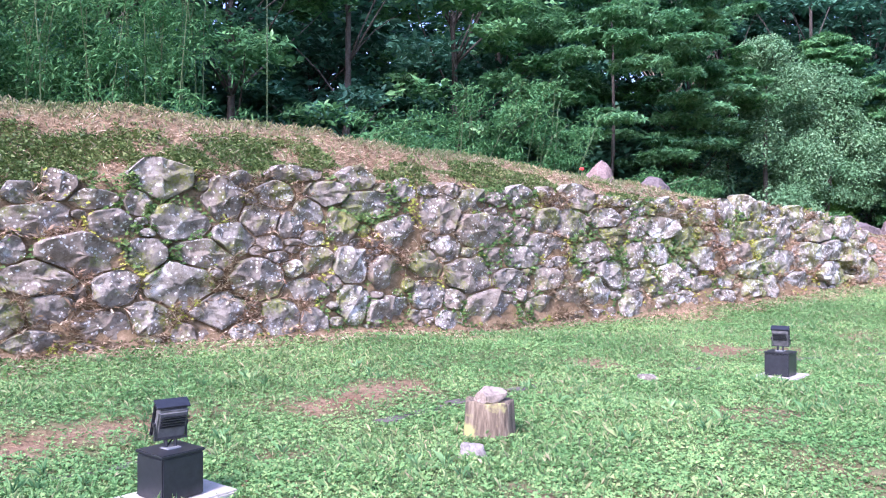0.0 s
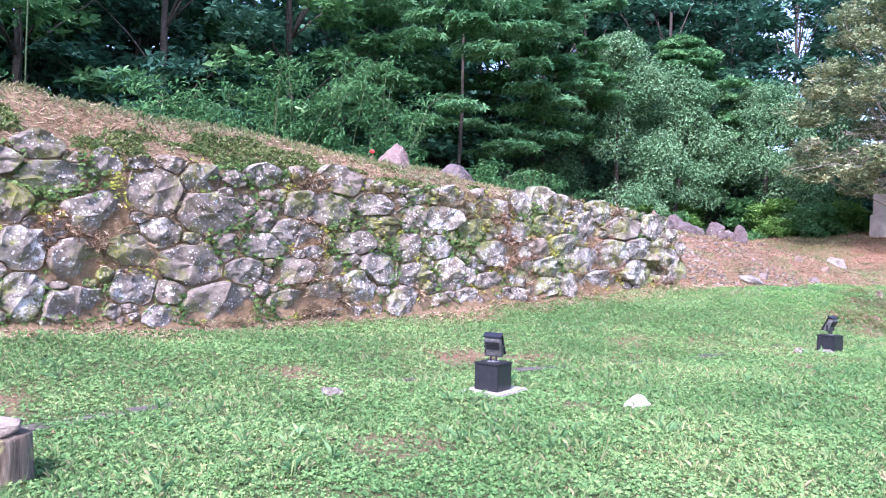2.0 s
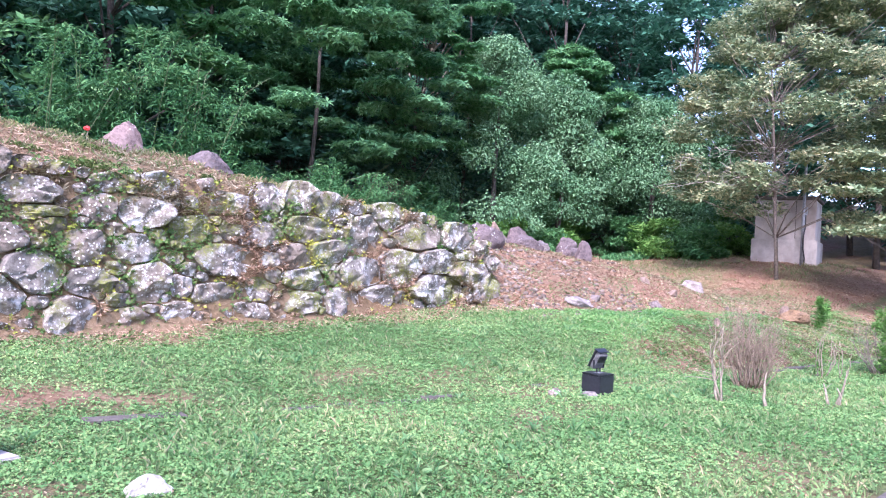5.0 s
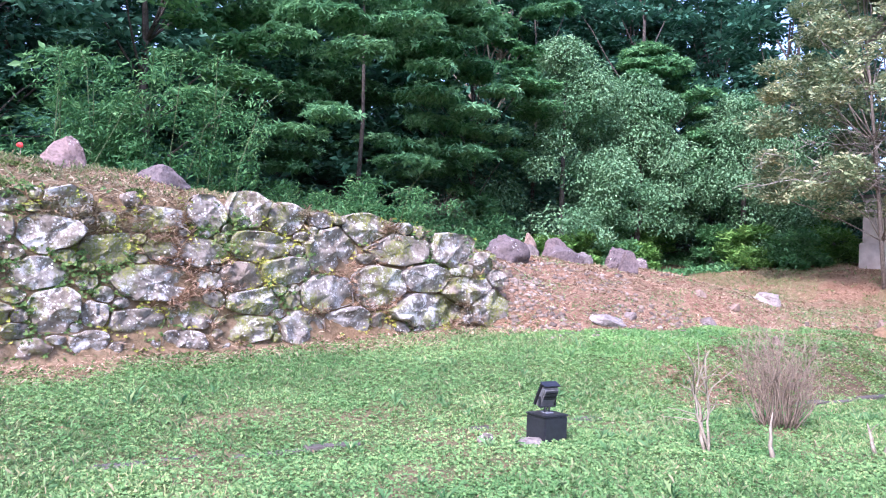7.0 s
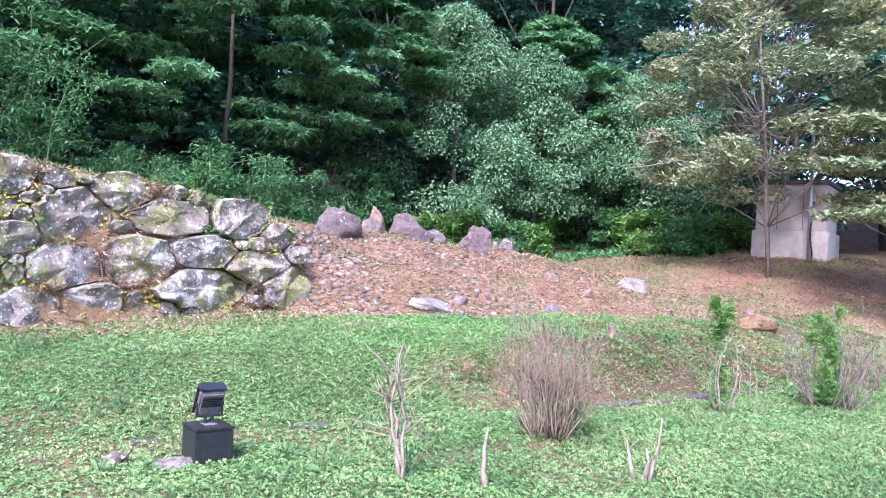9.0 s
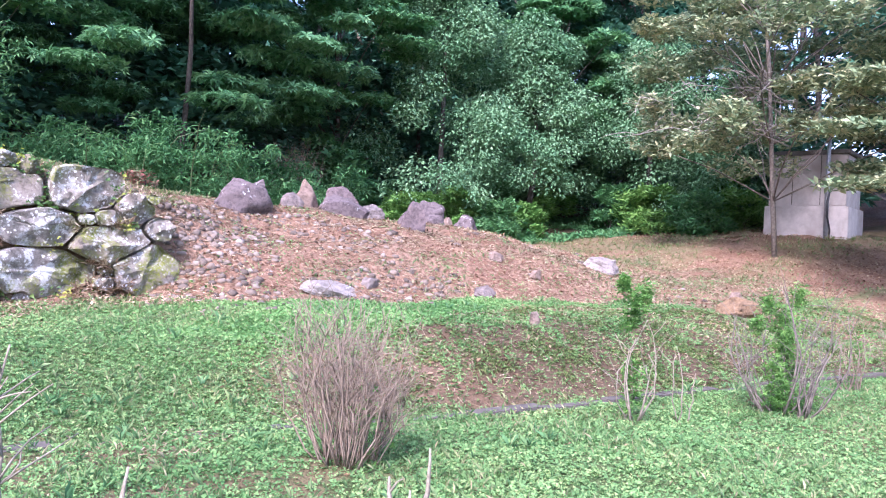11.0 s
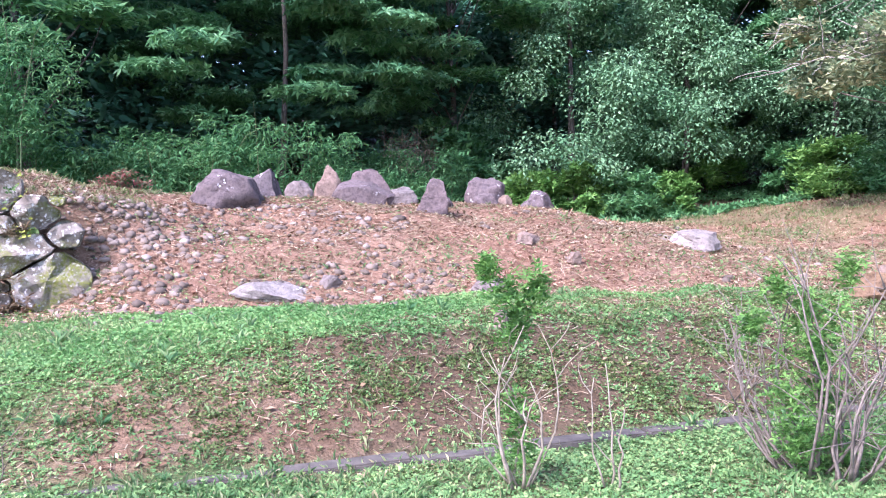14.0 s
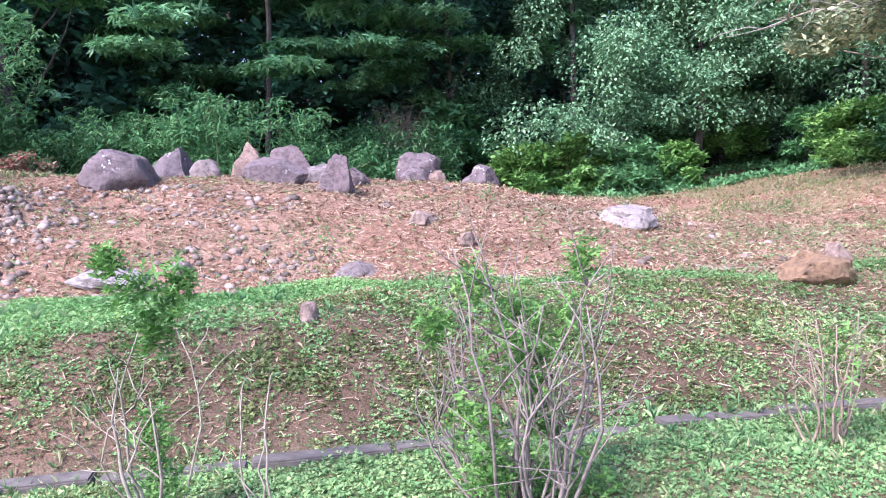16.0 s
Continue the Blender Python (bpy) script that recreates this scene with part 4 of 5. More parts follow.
WH5 = whorl(5, .42, .05, .15, .12, seed=4)
WH3 = whorl(3, .45, .06, .2, .1, seed=5)
BIG = leaf(.5, .08)
WH6 = whorl(6, .34, .05, .05, .18, seed=6)
SPRAY = whorl(2, .26, .03, -.3, .15, .9, seed=9)

# broad-leaved tree in layers, the pair of trunks, camellia mass, and the wood round them
tree(23.8, 23.2, 12.8, 5.0, 11, M_LAYER, "broad-leaved tree with layered horizontal branches", .25, 130, 105, .24, .2, .105, WH6, clump_r=(.75, 1.45), up=.75, hang=.25, limbs=False)
tree(29.5, 23.8, 9.8, 3.5, 12, M_MIDLEAF, "dark layered evergreen tree in the wood", .22, 46, 120, .2, .35, .12, WH5, clump_r=(.6, 1.1), up=.8)
tree(33.7, 28.0, 14.5, 4.0, 13, M_DARKLEAF, "tall tree with a bare leaning trunk", .22, 55, 110, .3, .6, .26, WH5, lean=(2.2, .6), bark=M_PALEBARK)
tree(34.6, 28.4, 15.0, 4.0, 14, M_DARKLEAF, "tall tree with a forked bare trunk", .22, 50, 110, .3, .62, .22, WH5, lean=(-1.2, 1.0), bark=M_PALEBARK)
tree(33.2, 22.1, 9.2, 3.4, 15, M_GLOSSLEAF, "dense rounded camellia with glossy dark leaves", .135, 110, 470, .75, 0.1, .15, BIG, clump_r=(.6, 1.05), up=.3, hang=.5, dome=True, limbs=False)
tree(37.2, 21.7, 8.0, 3.1, 16, M_GLOSSLEAF, "dense camellia overhanging a bare earth path", .135, 110, 470, .75, 0.16, .15, BIG, clump_r=(.6, 1.05), up=.3, hang=.5, dome=True, limbs=False)
tree(41.2, 18.9, 7.4, 3.1, 31, M_GLOSSLEAF, "dense dark camellia at the wood's edge", .135, 95, 470, .75, 0.06, .15, BIG, clump_r=(.6, 1.05), up=.3, hang=.5, dome=True, limbs=False)
tree(44.0, 16.6, 7.0, 3.0, 32, M_GLOSSLEAF, "dense dark camellia behind a concrete tank", .135, 75, 470, .75, 0.05, .15, BIG, clump_r=(.6, 1.05), up=.3, hang=.5, dome=True, limbs=False)
tree(34.2, 25.2, 12.4, 1.6, 17, M_LAYER, "slender tree with a bright green leafy top", .26, 8, 90, .3, .76, .1, WH6, clump_r=(.6, 1.0), up=.8)
tree(39.6, 22.5, 10.0, 3.4, 18, M_MIDLEAF, "green tree behind the camellias", .24, 60, 130, .4, .35, .14, WH5, clump_r=(.6, 1.1))

# pale tree over the concrete tank
pale = tree(36.0, 10.7, 12.6, 5.0, 21, M_PALELEAF, "pale grey-green tree with bare twigs over a tank", .17, 215, 135, .45, .27, .075, WH3, clump_r=(.5, 1.0), up=.5, plates=False, droop=1.0, hang=.15, bark=M_GREYBARK, lean=(-.6, .6), shift=(1.7, -1.4), group="", sink=.05)
rb = np.random.RandomState(88)
for i in range(9):
    bm = bmesh.new()
    tip = Vector((rb.uniform(-3.9, -1.8), rb.uniform(-.8, 2.4), rb.uniform(2.6, 4.6)))
    path = branch_path((.3, -.1, rb.uniform(3.0, 4.6)), tip, .55, rb, 9)
    limb_tube(bm, path, .024, .006, 5)
    for q in range(16):
        k0 = rb.randint(3, 10)
        e2 = path[k0] + Vector((rb.normal(-.3, .35), rb.normal(0, .4), rb.normal(.0, .3)))
        limb_tube(bm, branch_path(path[k0], e2, .1, rb, 4), .011, .004, 4)
    part("bare_branch", bm, M_DEADTWIG, pale, "bleached bare branch", shade=True)
tree(35.5, 5.6, 7.5, 3.6, 22, M_PALELEAF, "tree with feathery layered branches beside the path", .19, 80, 140, .2, .3, .2, WH3, clump_r=(.5, 1.1), up=.7, group="")

# wood behind, row by row
k = 0
for row_d, step, hgt, mat_list in ((25.5, 4.2, 12, (M_DARKLEAF, M_MIDLEAF)), (31.5, 4.6, 15, (M_DARKLEAF, M_DARKLEAF)), (38, 5.2, 18, (M_DARKLEAF, M_MIDLEAF)), (46, 5.5, 22, (M_DARKLEAF, M_DARKLEAF))):
    s = -9.0
    while s < 58:
        k += 1
        r = np.random.RandomState(300 + k)
        dd = row_d + r.uniform(-1.6, 1.6) - max(0, s - 40) * .25
        if not (20 < s < 37 and row_d < 27) and not (row_d < 27 and s > 37):
            tree(s, dd, hgt * r.uniform(.8, 1.15), r.uniform(3.2, 4.4), 300 + k, mat_list[k % 2], "tall dark evergreen tree in the wood", .30 if row_d < 27 else .55, 60, 78 if row_d < 27 else 62, .38, .1, r.uniform(.12, .2), WH3 if row_d < 27 else BIG, clump_r=(.8, 1.5), up=.6, hang=.3)
        s += step * r.uniform(.8, 1.2)
for i, (s, d) in enumerate(((46, 15), (47.5, 10.5), (49, 6), (51, 1.5), (46, 19.5), (54, 9), (52, 13), (47, 24), (53, 19), (58, 5), (59, 14), (42, 25), (45.5, 29), (50, 27), (55, 24), (40, 30), (36, 32), (50, 34), (56, 30), (61, 23), (63, 17), (48, 41), (56, 39), (44, 37))):
    tree(s, d, 12.5 + 1.5 * (i % 3) + (4 if i > 10 else 0) + (4 if i > 16 else 0), 4.2 if i < 17 else 5.2, 420 + i, M_DARKLEAF, "tall dark evergreen tree in the wood", .42, 60, 100, .4, .06, .17, BIG, clump_r=(.7, 1.3))


# ---- bamboo and undergrowth ----
def bamboo(s, d, seed, height, width, label="dense green bamboo thicket at the wood's edge", mat=None, n=22):
    r = np.random.RandomState(seed)
    z = gz(s, d)
    th = thing("bamboo_clump", at(s, d, z - .1), label, "bamboo", "bamboo along the wood")
    cl = []
    for i in range(n):
        x, y, h = r.normal(0, width * .42), r.normal(0, .6), height * r.uniform(.55, 1.05)
        bx, by = r.normal(0, .35), r.normal(-.35, .35)
        if i % 2 == 0:
            part("cane", limb_tube(bmesh.new(), [(x, y, 0), (x + bx * .2, y + by * .2, h * .5), (x + bx, y + by, h * .9), (x + bx * 1.8, y + by * 1.8, h)], .018, .005, 4), M_CANE, th)
        for q in range(5):
            t = r.uniform(.18, 1.02)
            cl.append(((x + bx * t * t + r.normal(0, .2), y + by * t * t + r.normal(0, .2), h * t), r.uniform(.35, .7)))
    pos, out = crown_points(cl, 30, r, .55, .2)
    tagged(child("leaves", leaves_mesh("leaves", pos, out, .21, SPRAY, mat or M_BAMBOO, r, .4, .35), th), kind="stuff")
    return th


for i in range(17):
    s = -6 + i * 2.05
    if s < 29:
        bamboo(s, 20.6 + 1.2 * math.sin(i * 2.1) - (1.6 if s < 16 else 0), 500 + i, 2.9 + .5 * (i % 3) + (1.0 if 14 < s < 18.5 else -1.3 if s >= 18.5 else 3.6 if s < 6 else -1.2), 2.4, n=34 if s < 6 else 24)
for i in range(7):
    s = -5 + i * 2.6
    bamboo(s, 17.0 + .5 * (i % 2), 560 + i, 1.2 + .4 * (i % 2), 2.4, n=10)


def shrub(s, d, w, h, seed, mat, label, leaf_size=.1, n=34, per=110, name="shrub", template=None):
    r = np.random.RandomState(seed)
    th = thing(name, at(s, d, gz(s, d) - .05), label, "shrub")
    cl = []
    for i in range(n):
        a, k, t = r.uniform(0, 6.28), math.sqrt(r.rand()), r.rand()
        c = Vector((math.cos(a) * k * w / 2 * (1 - .45 * t), math.sin(a) * k * w / 2 * (1 - .45 * t), h * (.12 + .82 * t)))
        cl.append((c, r.uniform(.16, .3) * max(w, h) * .7))
        if i % 2 == 0:
            part("stem", limb_tube(bmesh.new(), branch_path((r.normal(0, .05), r.normal(0, .05), 0), c, .06, r, 3), .015, .004, 4), M_BARK, th)
    pos, out = crown_points(cl, per, r, .6, .4)
    tagged(child("leaves", leaves_mesh("leaves", pos, out, leaf_size, template or WH5, mat, r, .5), th), kind="stuff")
    return th


# dark understorey that closes the wood between the trunks
for i in range(15):
    shrub(-8 + i * 3.7, 26.6 + .8 * math.sin(i * 1.7) - max(0, i - 12) * 1.5, 5.2, 4.6 + .8 * (i % 3), 640 + i, M_DARKLEAF, "dark evergreen understorey between the trunks", .40, 46, 75, template=BIG)
for i in range(12):
    shrub(-6 + i * 4.6, 34.5 + 1.2 * math.sin(i * 2.3), 6.8, 7.6 + .9 * (i % 3), 660 + i, M_DARKLEAF, "dark evergreen thicket deep in the wood", .55, 44, 70, template=BIG)
shrub(29.6, 23.2, 3.4, 2.9, 601, M_MIDLEAF, "broad-leaved green shrub under the trees", .22, 36, 70)
shrub(32.2, 20.0, 1.9, 1.8, 602, M_BRIGHT, "bright green leafy shrub at the wood's edge", .17, 30, 80)
for i, (s, d, w, h) in enumerate(((30.6, 20.6, 2.6, 1.6), (33.6, 19.6, 2.6, 1.5), (35.0, 19.7, 2.0, 1.5), (35.7, 21.6, 1.8, 1.9), (39.4, 17.6, 2.6, 1.8), (40.2, 16.0, 2.8, 1.6), (41.4, 14.9, 2.2, 1.5), (39.7, 19.4, 1.8, 1.9), (42.6, 16.6, 2.6, 2.4), (27, 20.9, 2, 1.1), (38.9, 22.4, 2.6, 2.6), (24.6, 20.6, 2.2, 1.2))):
    shrub(s, d, w, h, 610 + i, M_MIDLEAF if i % 2 else M_BRIGHT, "low green undergrowth at the foot of the wood", .18, 34, 58, template=WH3)

# dead brown shrub
def twig_bush(s, d, h, w, seed, n, mat, label, leafy=None, thick=.010, upright=.8, fork=3, name="bare_shrub"):
    r = np.random.RandomState(seed)
    th = thing(name, at(s, d, gz(s, d) - .03), label, "shrub", "pruned shrubs in a row" if d < 6 else "")
    tips = []
    for i in range(n):
        bm = bmesh.new()
        a, k = r.uniform(0, 6.28), math.sqrt(r.rand())
        hh = h * r.uniform(.4, 1.05)
        end = Vector((math.cos(a) * k * w / 2, math.sin(a) * k * w / 2, hh))
        base = Vector((math.cos(a) * k * w * .2, math.sin(a) * k * w * .2, 0))
        path = branch_path(base, end, .07 * h, r, 6)
        limb_tube(bm, path, thick * r.uniform(.7, 1.5), thick * .3, 5)
        for q in range(fork):
            j = r.randint(2, 6)
            e2 = path[j] + Vector((r.normal(0, .16), r.normal(0, .16), abs(r.normal(.2, .12)))) * h * .8
            limb_tube(bm, branch_path(path[j], e2, .02, r, 3), thick * .45, thick * .18, 4)
            tips.append(e2)
        tips.append(end)
        part("stem", bm, mat, th, shade=True)
    if leafy:
        lm, count, size, zones = leafy
        cl = [(np.array(c), rr) for c, rr in zones]
        pos, out = crown_points(cl, count, r, 1.3, .2)
        tagged(child("leaves", leaves_mesh("leaves", pos, out, size, whorl(4, .4, .05, .2, .1, seed=3), lm, r, .3), th), kind="stuff")
    return th


twig_bush(28.0, 23.4, 2.3, 1.9, 700, 90, M_TWIG, "dead brown shrub under the trees", thick=.012, fork=5)
twig_bush(16.25, 3.72, 1.15, .6, 715, 3, M_PALEBARK, "pale bare forked sapling in the lawn", thick=.015, fork=9)
twig_bush(16.62, 3.35, .5, .1, 702, 1, M_PALEBARK, "short pale cut stem in the lawn", thick=.02, fork=0, name="cut_stem")
twig_bush(18.42, 4.3, 1.15, 1.0, 703, 95, M_TWIG, "dense brown leafless shrub with upright twigs", (M_BRIGHT, 30, .035, [((.0, -.2, .45), .14), ((.15, -.15, .2), .16)]), thick=.0062, fork=7)
twig_bush(17.98, 3.0, .52, .28, 704, 3, M_PALEBARK, "short pale pruned stems in the lawn", thick=.02, fork=1, name="cut_stem")
twig_bush(21.7, 4.4, 1.3, .4, 705, 7, M_PALEBARK, "thin sapling with feathery green leaves on top", (M_BRIGHT, 90, .05, [((-.08, 0, 1.25), .14), ((.08, 0, 1.15), .16), ((0, .05, 1.0), .13), ((.16, 0, 1.28), .1), ((0, 0, .5), .13), ((.02, 0, .25), .15), ((-.18, 0, 1.4), .08)]), thick=.010, fork=2)
twig_bush(22.25, 4.2, .75, .35, 706, 3, M_PALEBARK, "two thin bare twigs in the lawn", thick=.010, fork=1)
twig_bush(23.52, 3.78, 1.35, 1.15, 707, 30, M_GREYBARK, "pruned shrub with pale stems and green shoots", (M_BRIGHT, 110, .045, [((-.3, 0, .55), .16), ((-.25, -.05, .35), .16), ((-.2, 0, .2), .16), ((.1, .1, .5), .12), ((.12, .1, .8), .12), ((.0, .1, 1.05), .14), ((-.22, .1, 1.2), .12), ((-.45, .1, 1.0), .1), ((.38, .1, 1.28), .12), ((.1, .1, .2), .2), ((.05, .0, .65), .2), ((-.12, .0, .9), .18), ((.25, .1, 1.0), .14), ((.2, 0, .12), .22), ((.35, 0, .1), .2)]), thick=.010, fork=5)
twig_bush(25.6, 4.0, .9, .6, 708, 14, M_TWIG, "low brown leafless shrub", (M_BRIGHT, 40, .05, [((0, 0, .3), .2), ((.1, 0, .6), .15)]), thick=.009, fork=4)
twig_bush(27.6, 4.3, 1.0, .7, 709, 18, M_TWIG, "low brown leafless shrub", (M_BRIGHT, 40, .05, [((0, 0, .35), .2)]), thick=.009, fork=4)

shrub(19.5, 13.0, .9, .45, 730, M_ROSE, "low shrub with reddish young leaves on the mound crest", .07, 16, 40, template=WH3)

# red flower by the wall-top boulder
fl = thing("red_flower", at(11.75, 12.25, gz(11.75, 12.25)), "small red flower on the wall top", "flower")
part("stem", tube([(0, 0, -.02), (.01, 0, .22)], .006, 5), M_PALEBARK, fl)
bmf = bmesh.new()
bmesh.ops.create_icosphere(bmf, subdivisions=2, radius=.05)
for v in bmf.verts:
    v.co *= 1 + .35 * noise.noise(v.co * 30)
    v.co.z = v.co.z * .8 + .25
part("blossom", bmf, M_RED, fl, "red blossom")

# ---- ground cover ----
CLOVER = whorl(3, .95, .08, .3, .05, .5, 21)


def sprig(n, width, seed):
    """A low weed of n small three-cornered leaves at different heights."""
    r = np.random.RandomState(seed)
    ps = []
    for i in range(n):
        m = rot_mats(np.array([2 * math.pi * i / n + r.uniform(-.5, .5)]), np.array([r.uniform(.0, .6)]), np.array([r.uniform(-.4, .4)]))[0]
        v = np.array([(0, .08, 0), (width / 2, .9, .05), (-width / 2, .85, -.03)]) * r.uniform(.7, 1.1)
        ps.append((v @ m.T + np.array([0, 0, r.uniform(0, .5)]), np.array([[0, 1, 2]])))
    return join(ps)


SPRIG = sprig(3, .95, 24)
BLADES = tuft(6, 1.0, .07, .7, 22)
FINE = tuft(6, 1.0, .016, .8, 23)
FINE5 = tuft(4, 1.0, .03, .7, 26)
STRAWT = ([(-.5, -.02, 0), (.5, -.035, .06), (.5, .035, .08), (-.5, .02, .05)], [(0, 1, 2), (0, 2, 3)])


def cover(name, label, category, template, material, n, s_range, d_range, density, size, r, tilt=.25, lift=0.0):
    s, d = r.uniform(*s_range, n), r.uniform(*d_range, n)
    keep = r.rand(n) < density(s, d)
    s, d = s[keep], d[keep]
    m = len(s)
    z = ground_z(s, d) + lift
    mats = rot_mats(r.uniform(0, 6.28, m), r.normal(0, tilt, m), r.normal(0, tilt, m))
    v, f = scatter(template, W(np.stack([s, d, z], -1)), mats, (size * r.uniform(.55, 1.35, m))[:, None])
    tagged(new(name, big_mesh(name, v, f, material)), label, category, kind="stuff")


r = np.random.RandomState(900)


def lawn_density(s, d):
    g = gutter_d(s)
    strip = 1 - (.4 + .5 * smooth(s, 17, 20)) * np.exp(-((d - g) / .13) ** 2)
    return np.clip((1 - dryness(s, d)) * (.45 + .8 * vnoise(s, d, .5, 30)) + .06, 0, 1) * strip


def grass_density(s, d):
    return np.clip((1 - dryness(s, d) * .85) * smooth(vnoise(s, d, .9, 31), .35, .75) + .04, 0, 1)


def straw_density(s, d):
    bank = (s > 18) * (d < 7.6)
    return np.clip(dryness(s, d) * (.5 + .7 * vnoise(s, d, .4, 32)), 0, 1) * (1 - .62 * bank)


def not_wall(s, d):
    return 1 - (s < WALL_END - .2) * (d > 9.75) * (d < 10.3)


cover("clover", "bright green clover and low weeds covering the lawn", "weeds", SPRIG, M_WEED, 560000, (-1.5, 33), (1.4, 9.8), lambda s, d: lawn_density(s, d) * (1 - .3 * smooth(d, 6, 8)) * not_wall(s, d) * (.6 + .4 * smooth(d, 1.5, 3)), .0275, r, .35, .006)
cover("lawn_grass", "tufts of green grass among clover", "grass", FINE5, M_GRASS, 60000, (-1.5, 36), (1.35, 9.7), grass_density, .078, r, .25)
cover("lawn_litter", "brown dead leaves and stems lying in the lawn", "leaves", leaf(.4, .1), M_LITTER, 60000, (-1.5, 33), (1.4, 9.6), lambda s, d: .15 + .85 * smooth(vnoise(s, d, .45, 62), .5, .75), .03, r, .45, .012)
cover("long_grass", "clumps of longer bluish-green grass in the lawn", "grass", tuft(10, 1.0, .016, .8, 25), M_LONG, 2600, (0, 30), (3, 8.2), lambda s, d: (1 - dryness(s, d)) * smooth(vnoise(s, d, .7, 35), .6, .78), .13, r, .25)
cover("bank_weeds", "small green weeds on the dry bank and mound", "weeds", SPRIG, M_WEED, 120000, (16.5, 33), (4.9, 12.5), lambda s, d: smooth(vnoise(s, d, .4, 33), .52, .8) * np.where(d < 7.8, .8, .2), .03, r, .4, .01)
cover("bank_undergrowth", "olive weeds and seedlings on the dark bank", "weeds", SPRIG, M_OLIVE, 80000, (18, 32), (4.8, 7.9), lambda s, d: dryness(s, d) * (.08 + .8 * smooth(vnoise(s, d, .3, 63), .52, .76)), .028, r, .5, .01)
cover("ledge_turf", "thick bright green turf on the ledge above the bank", "grass", SPRIG, M_TURF, 75000, (17.5, 28), (6.3, 9.0), lambda s, d: (1 - dryness(s, d)) * smooth(d, 6.4, 7.0) * smooth(s, 17.5, 20) * (1 - .75 * smooth(s, 22, 24.5)) * smooth(vnoise(s, d, .6, 61), .12, .4), .03, r, .4, .01)
cover("mound_straw", "dry reddish straw and cut stems on the mound", "straw", STRAWT, M_STRAW, 120000, (17, 34), (4.9, 13.5), lambda s, d: straw_density(s, d) * not_wall(s, d), .085, r, .35, .012)
cover("wall_top_straw", "dry grass lying on top of the wall", "straw", STRAWT, M_STRAW, 60000, (-3, 19.5), (10.15, 13.2), lambda s, d: .85 * straw_density(s, d), .12, r, .4, .015)
cover("wall_foot_straw", "dry grass along the foot of the wall", "straw", STRAWT, M_STRAW, 26000, (-3, 19.5), (8.9, 10.05), lambda s, d: .85 * straw_density(s, d), .08, r, .4, .015)
cover("wall_foot_weeds", "weeds and moss along the foot of the wall", "weeds", CLOVER, M_IVY, 16000, (-3, 19.5), (8.9, 10.0), lambda s, d: .2 + .4 * smooth(vnoise(s, d, .5, 52), .45, .7), .03, r, .5, .012)
cover("fallen_leaves", "brown fallen leaves scattered over the earth", "leaves", leaf(.55, .12), M_LITTER, 80000, (17, 44), (5.6, 17), lambda s, d: straw_density(s, d) * .8, .058, r, .45, .012)
cover("crest_grass", "green and dry grass on the wall crest", "grass", FINE5, M_CREST, 44000, (-3, 20), (10.6, 13.4), lambda s, d: .12 + .45 * smooth(d, 11.6, 12.2), .095, r, .2)
cover("wall_top_creeper", "green creeper hanging over the wall top", "plants", SPRIG, M_OLIVE, 60000, (-2, 13), (10.25, 11.7), lambda s, d: np.maximum((s < 5.2) * .95 * smooth(vnoise(s, d, .5, 50), .2, .5) * (1 - smooth(d, 11.1, 11.7)), .5 * smooth(vnoise(s, d, .5, 51), .62, .75)), .045, r, .5, .02)
cover("wood_edge_ivy", "green ground ivy along the foot of the wood", "plants", WH3, M_MIDLEAF, 20000, (24, 47), (15.5, 22.5), lambda s, d: smooth(d + (s - 30) * .28 + 1.2 * vnoise(s, d, 1.2, 55), 19.4, 21.0) * (np.hypot(s - 37.3, d - 20.2) > 1.5) * .8, .16, r, .5, .1)
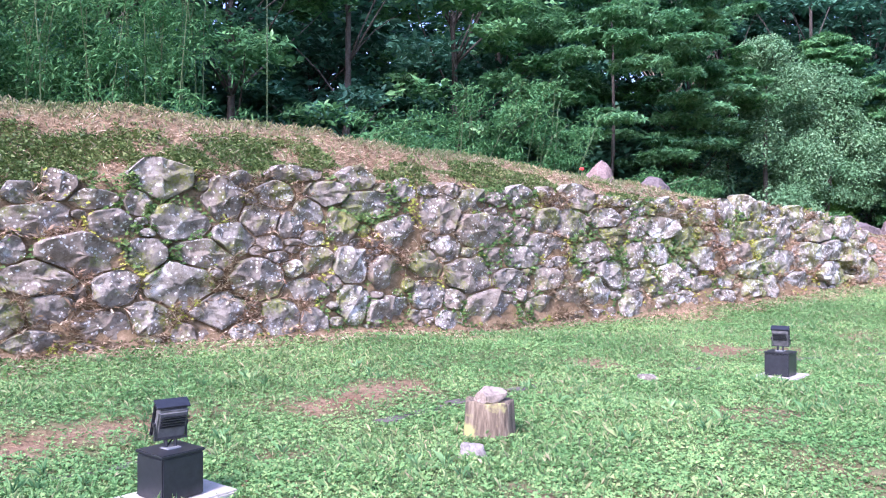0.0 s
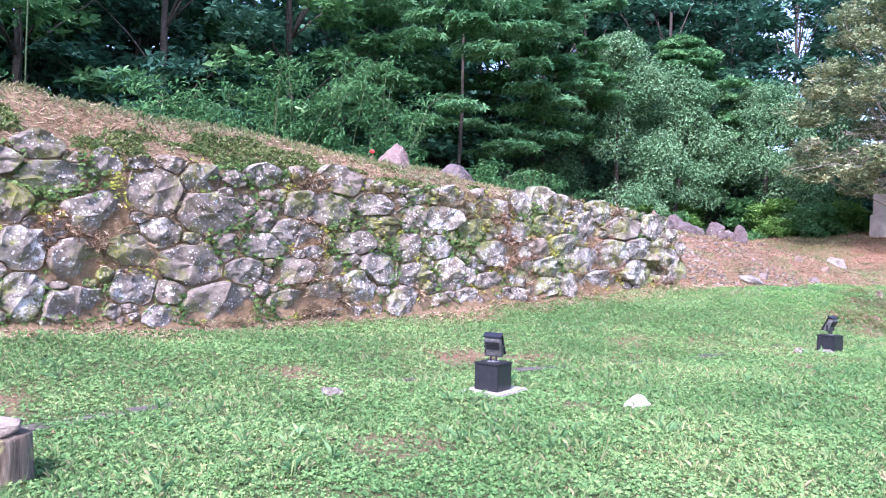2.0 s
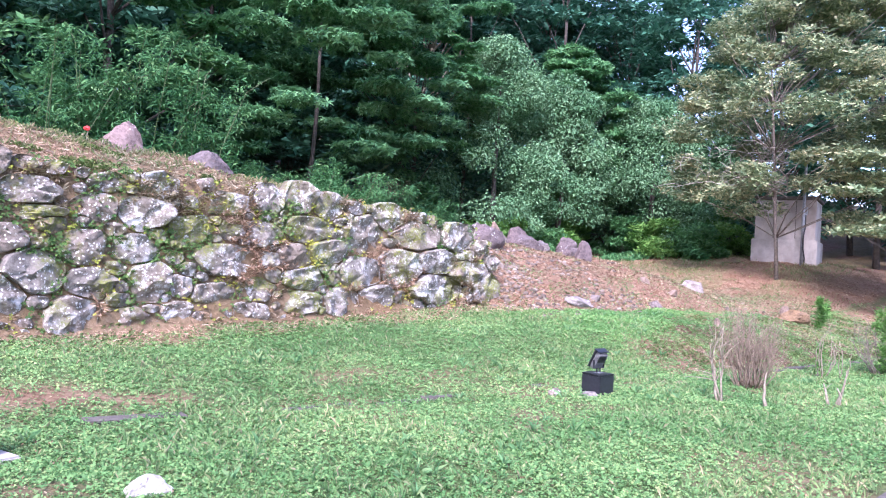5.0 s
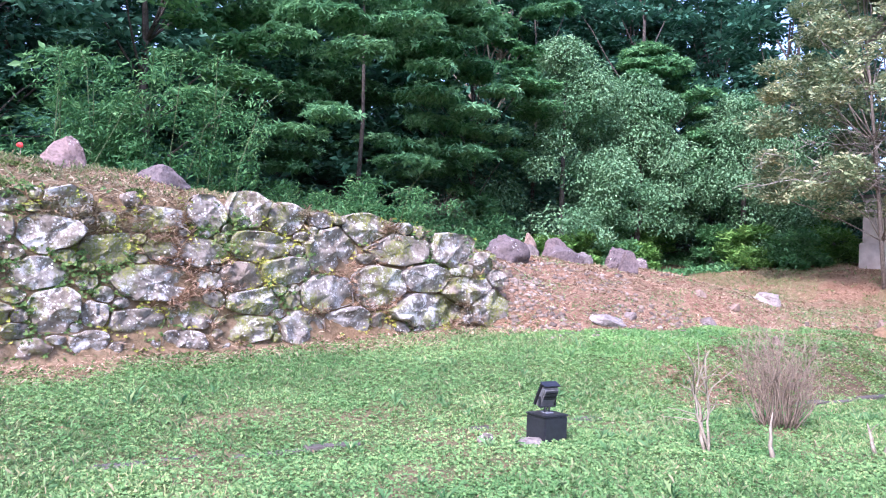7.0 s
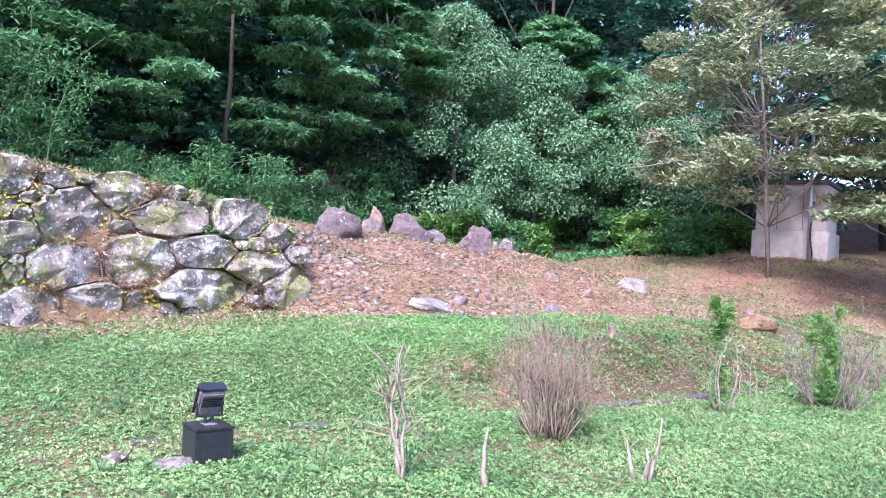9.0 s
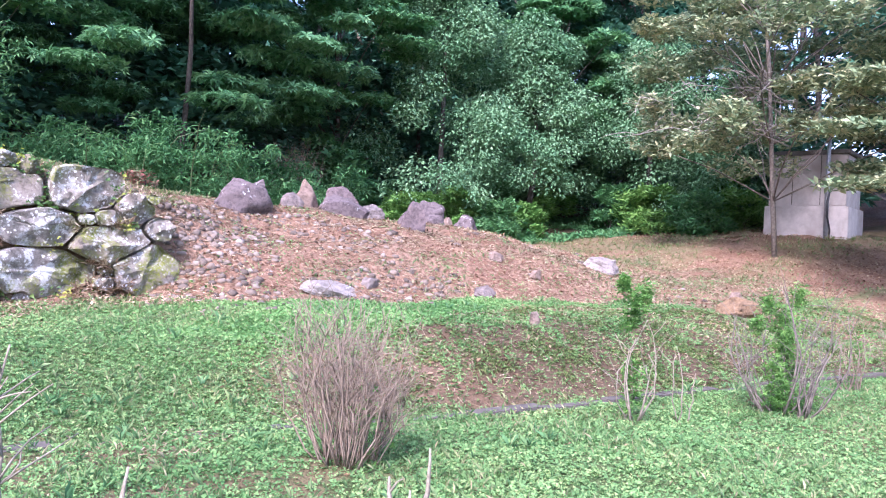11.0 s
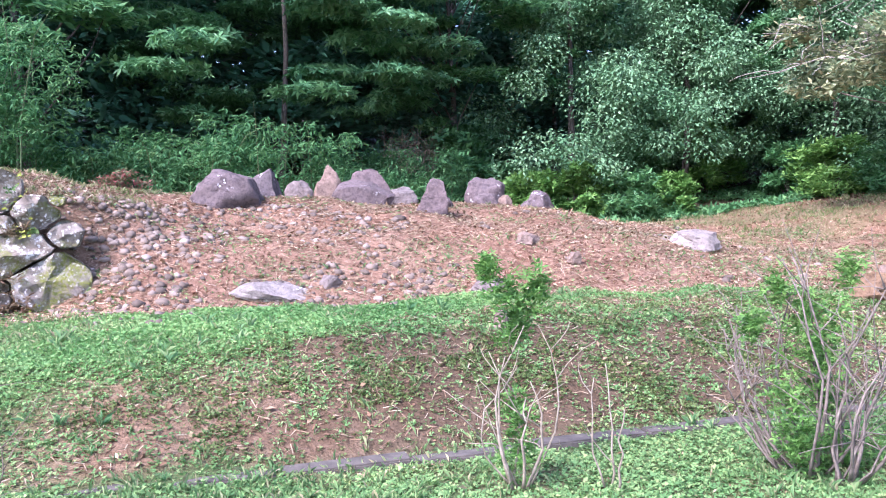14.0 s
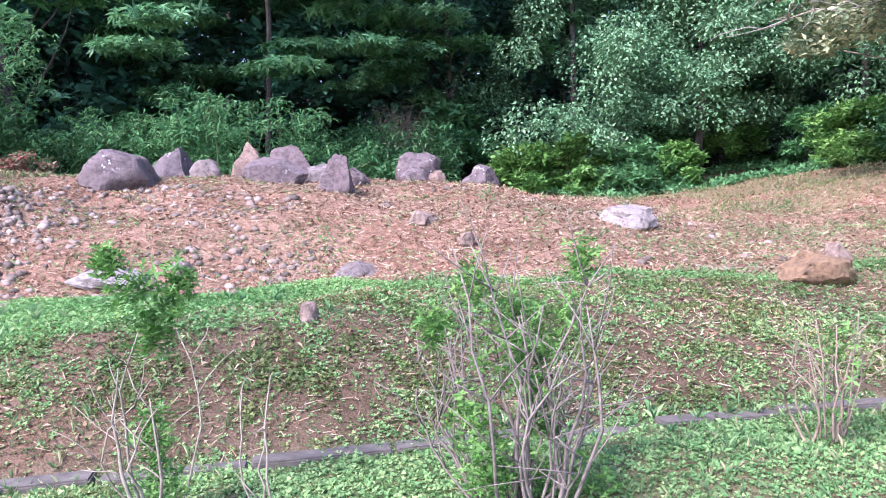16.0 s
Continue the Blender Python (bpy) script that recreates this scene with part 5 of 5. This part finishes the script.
cover("far_grass", "thin grass on the clearing behind the mound", "grass", BLADES, M_CREST, 15000, (25, 46), (9.5, 20.5), lambda s, d: .9 * (1 - dryness(s, d)) + .03, .12, r, .2)


# plants rooted in the joints of the wall
def joint_plants():
    r = np.random.RandomState(77)
    n = 14000
    s, z = r.uniform(-2.5, WALL_END - .3, n), r.uniform(.2, 2.7, n)
    keep = np.zeros(n, bool)
    for i in range(n):
        lo, hi = wall_range(s[i])
        q = crowd(s[i], z[i]).min()
        veil = .45 * float(smooth(z[i], hi - .9, hi - .1)) * float(smooth(s[i], 4.5, 7)) * (1 - float(smooth(s[i], 14, 15.5))) * float(smooth(vnoise(s[i], z[i], .6, 42), .3, .6))
        keep[i] = lo < z[i] < hi + .1 and q > .84 - veil and r.rand() < .3 + .7 * float(vnoise(s[i], z[i], .5, 40) > .5)
    s, z = s[keep], z[keep]
    lo = np.interp(s, ST[:8], FOOT_Z)
    d = 9.99 + .11 * (z - lo) - .02 - .25 * smooth(s, 16.5, 18.8)
    n = len(s)
    pos = W(np.stack([s, d, z], -1))
    kind = vnoise(s, z, .7, 41)
    for name, label, sel, tmpl, mat, size, pitch in (
            ("wall_creeper", "green creeper and weeds growing in the wall joints", kind > .54, CLOVER, M_IVY, .036, .9),
            ("wall_moss", "yellow-green stonecrop in the wall joints", (kind > .40) & (kind <= .54), CLOVER, M_YMOSS, .028, .9),
            ("wall_straw", "dry grass hanging from the wall joints", kind < .44, FINE, M_STRAW, .12, 1.2)):
        m = int(sel.sum())
        rep = 2 if mat == M_STRAW else 4
        p = np.repeat(pos[sel], rep, 0) + r.normal(0, .035, (m * rep, 3))
        mats = rot_mats(np.full(m * rep, radians(TURN_DEG)) + r.normal(0, .5, m * rep), pitch + r.normal(0, .5, m * rep), r.normal(0, .5, m * rep))
        v, f = scatter(tmpl, p, mats, (size * r.uniform(.5, 1.3, m * rep))[:, None])
        tagged(new(name, big_mesh(name, v, f, mat)), label, "plants", kind="stuff")


joint_plants()
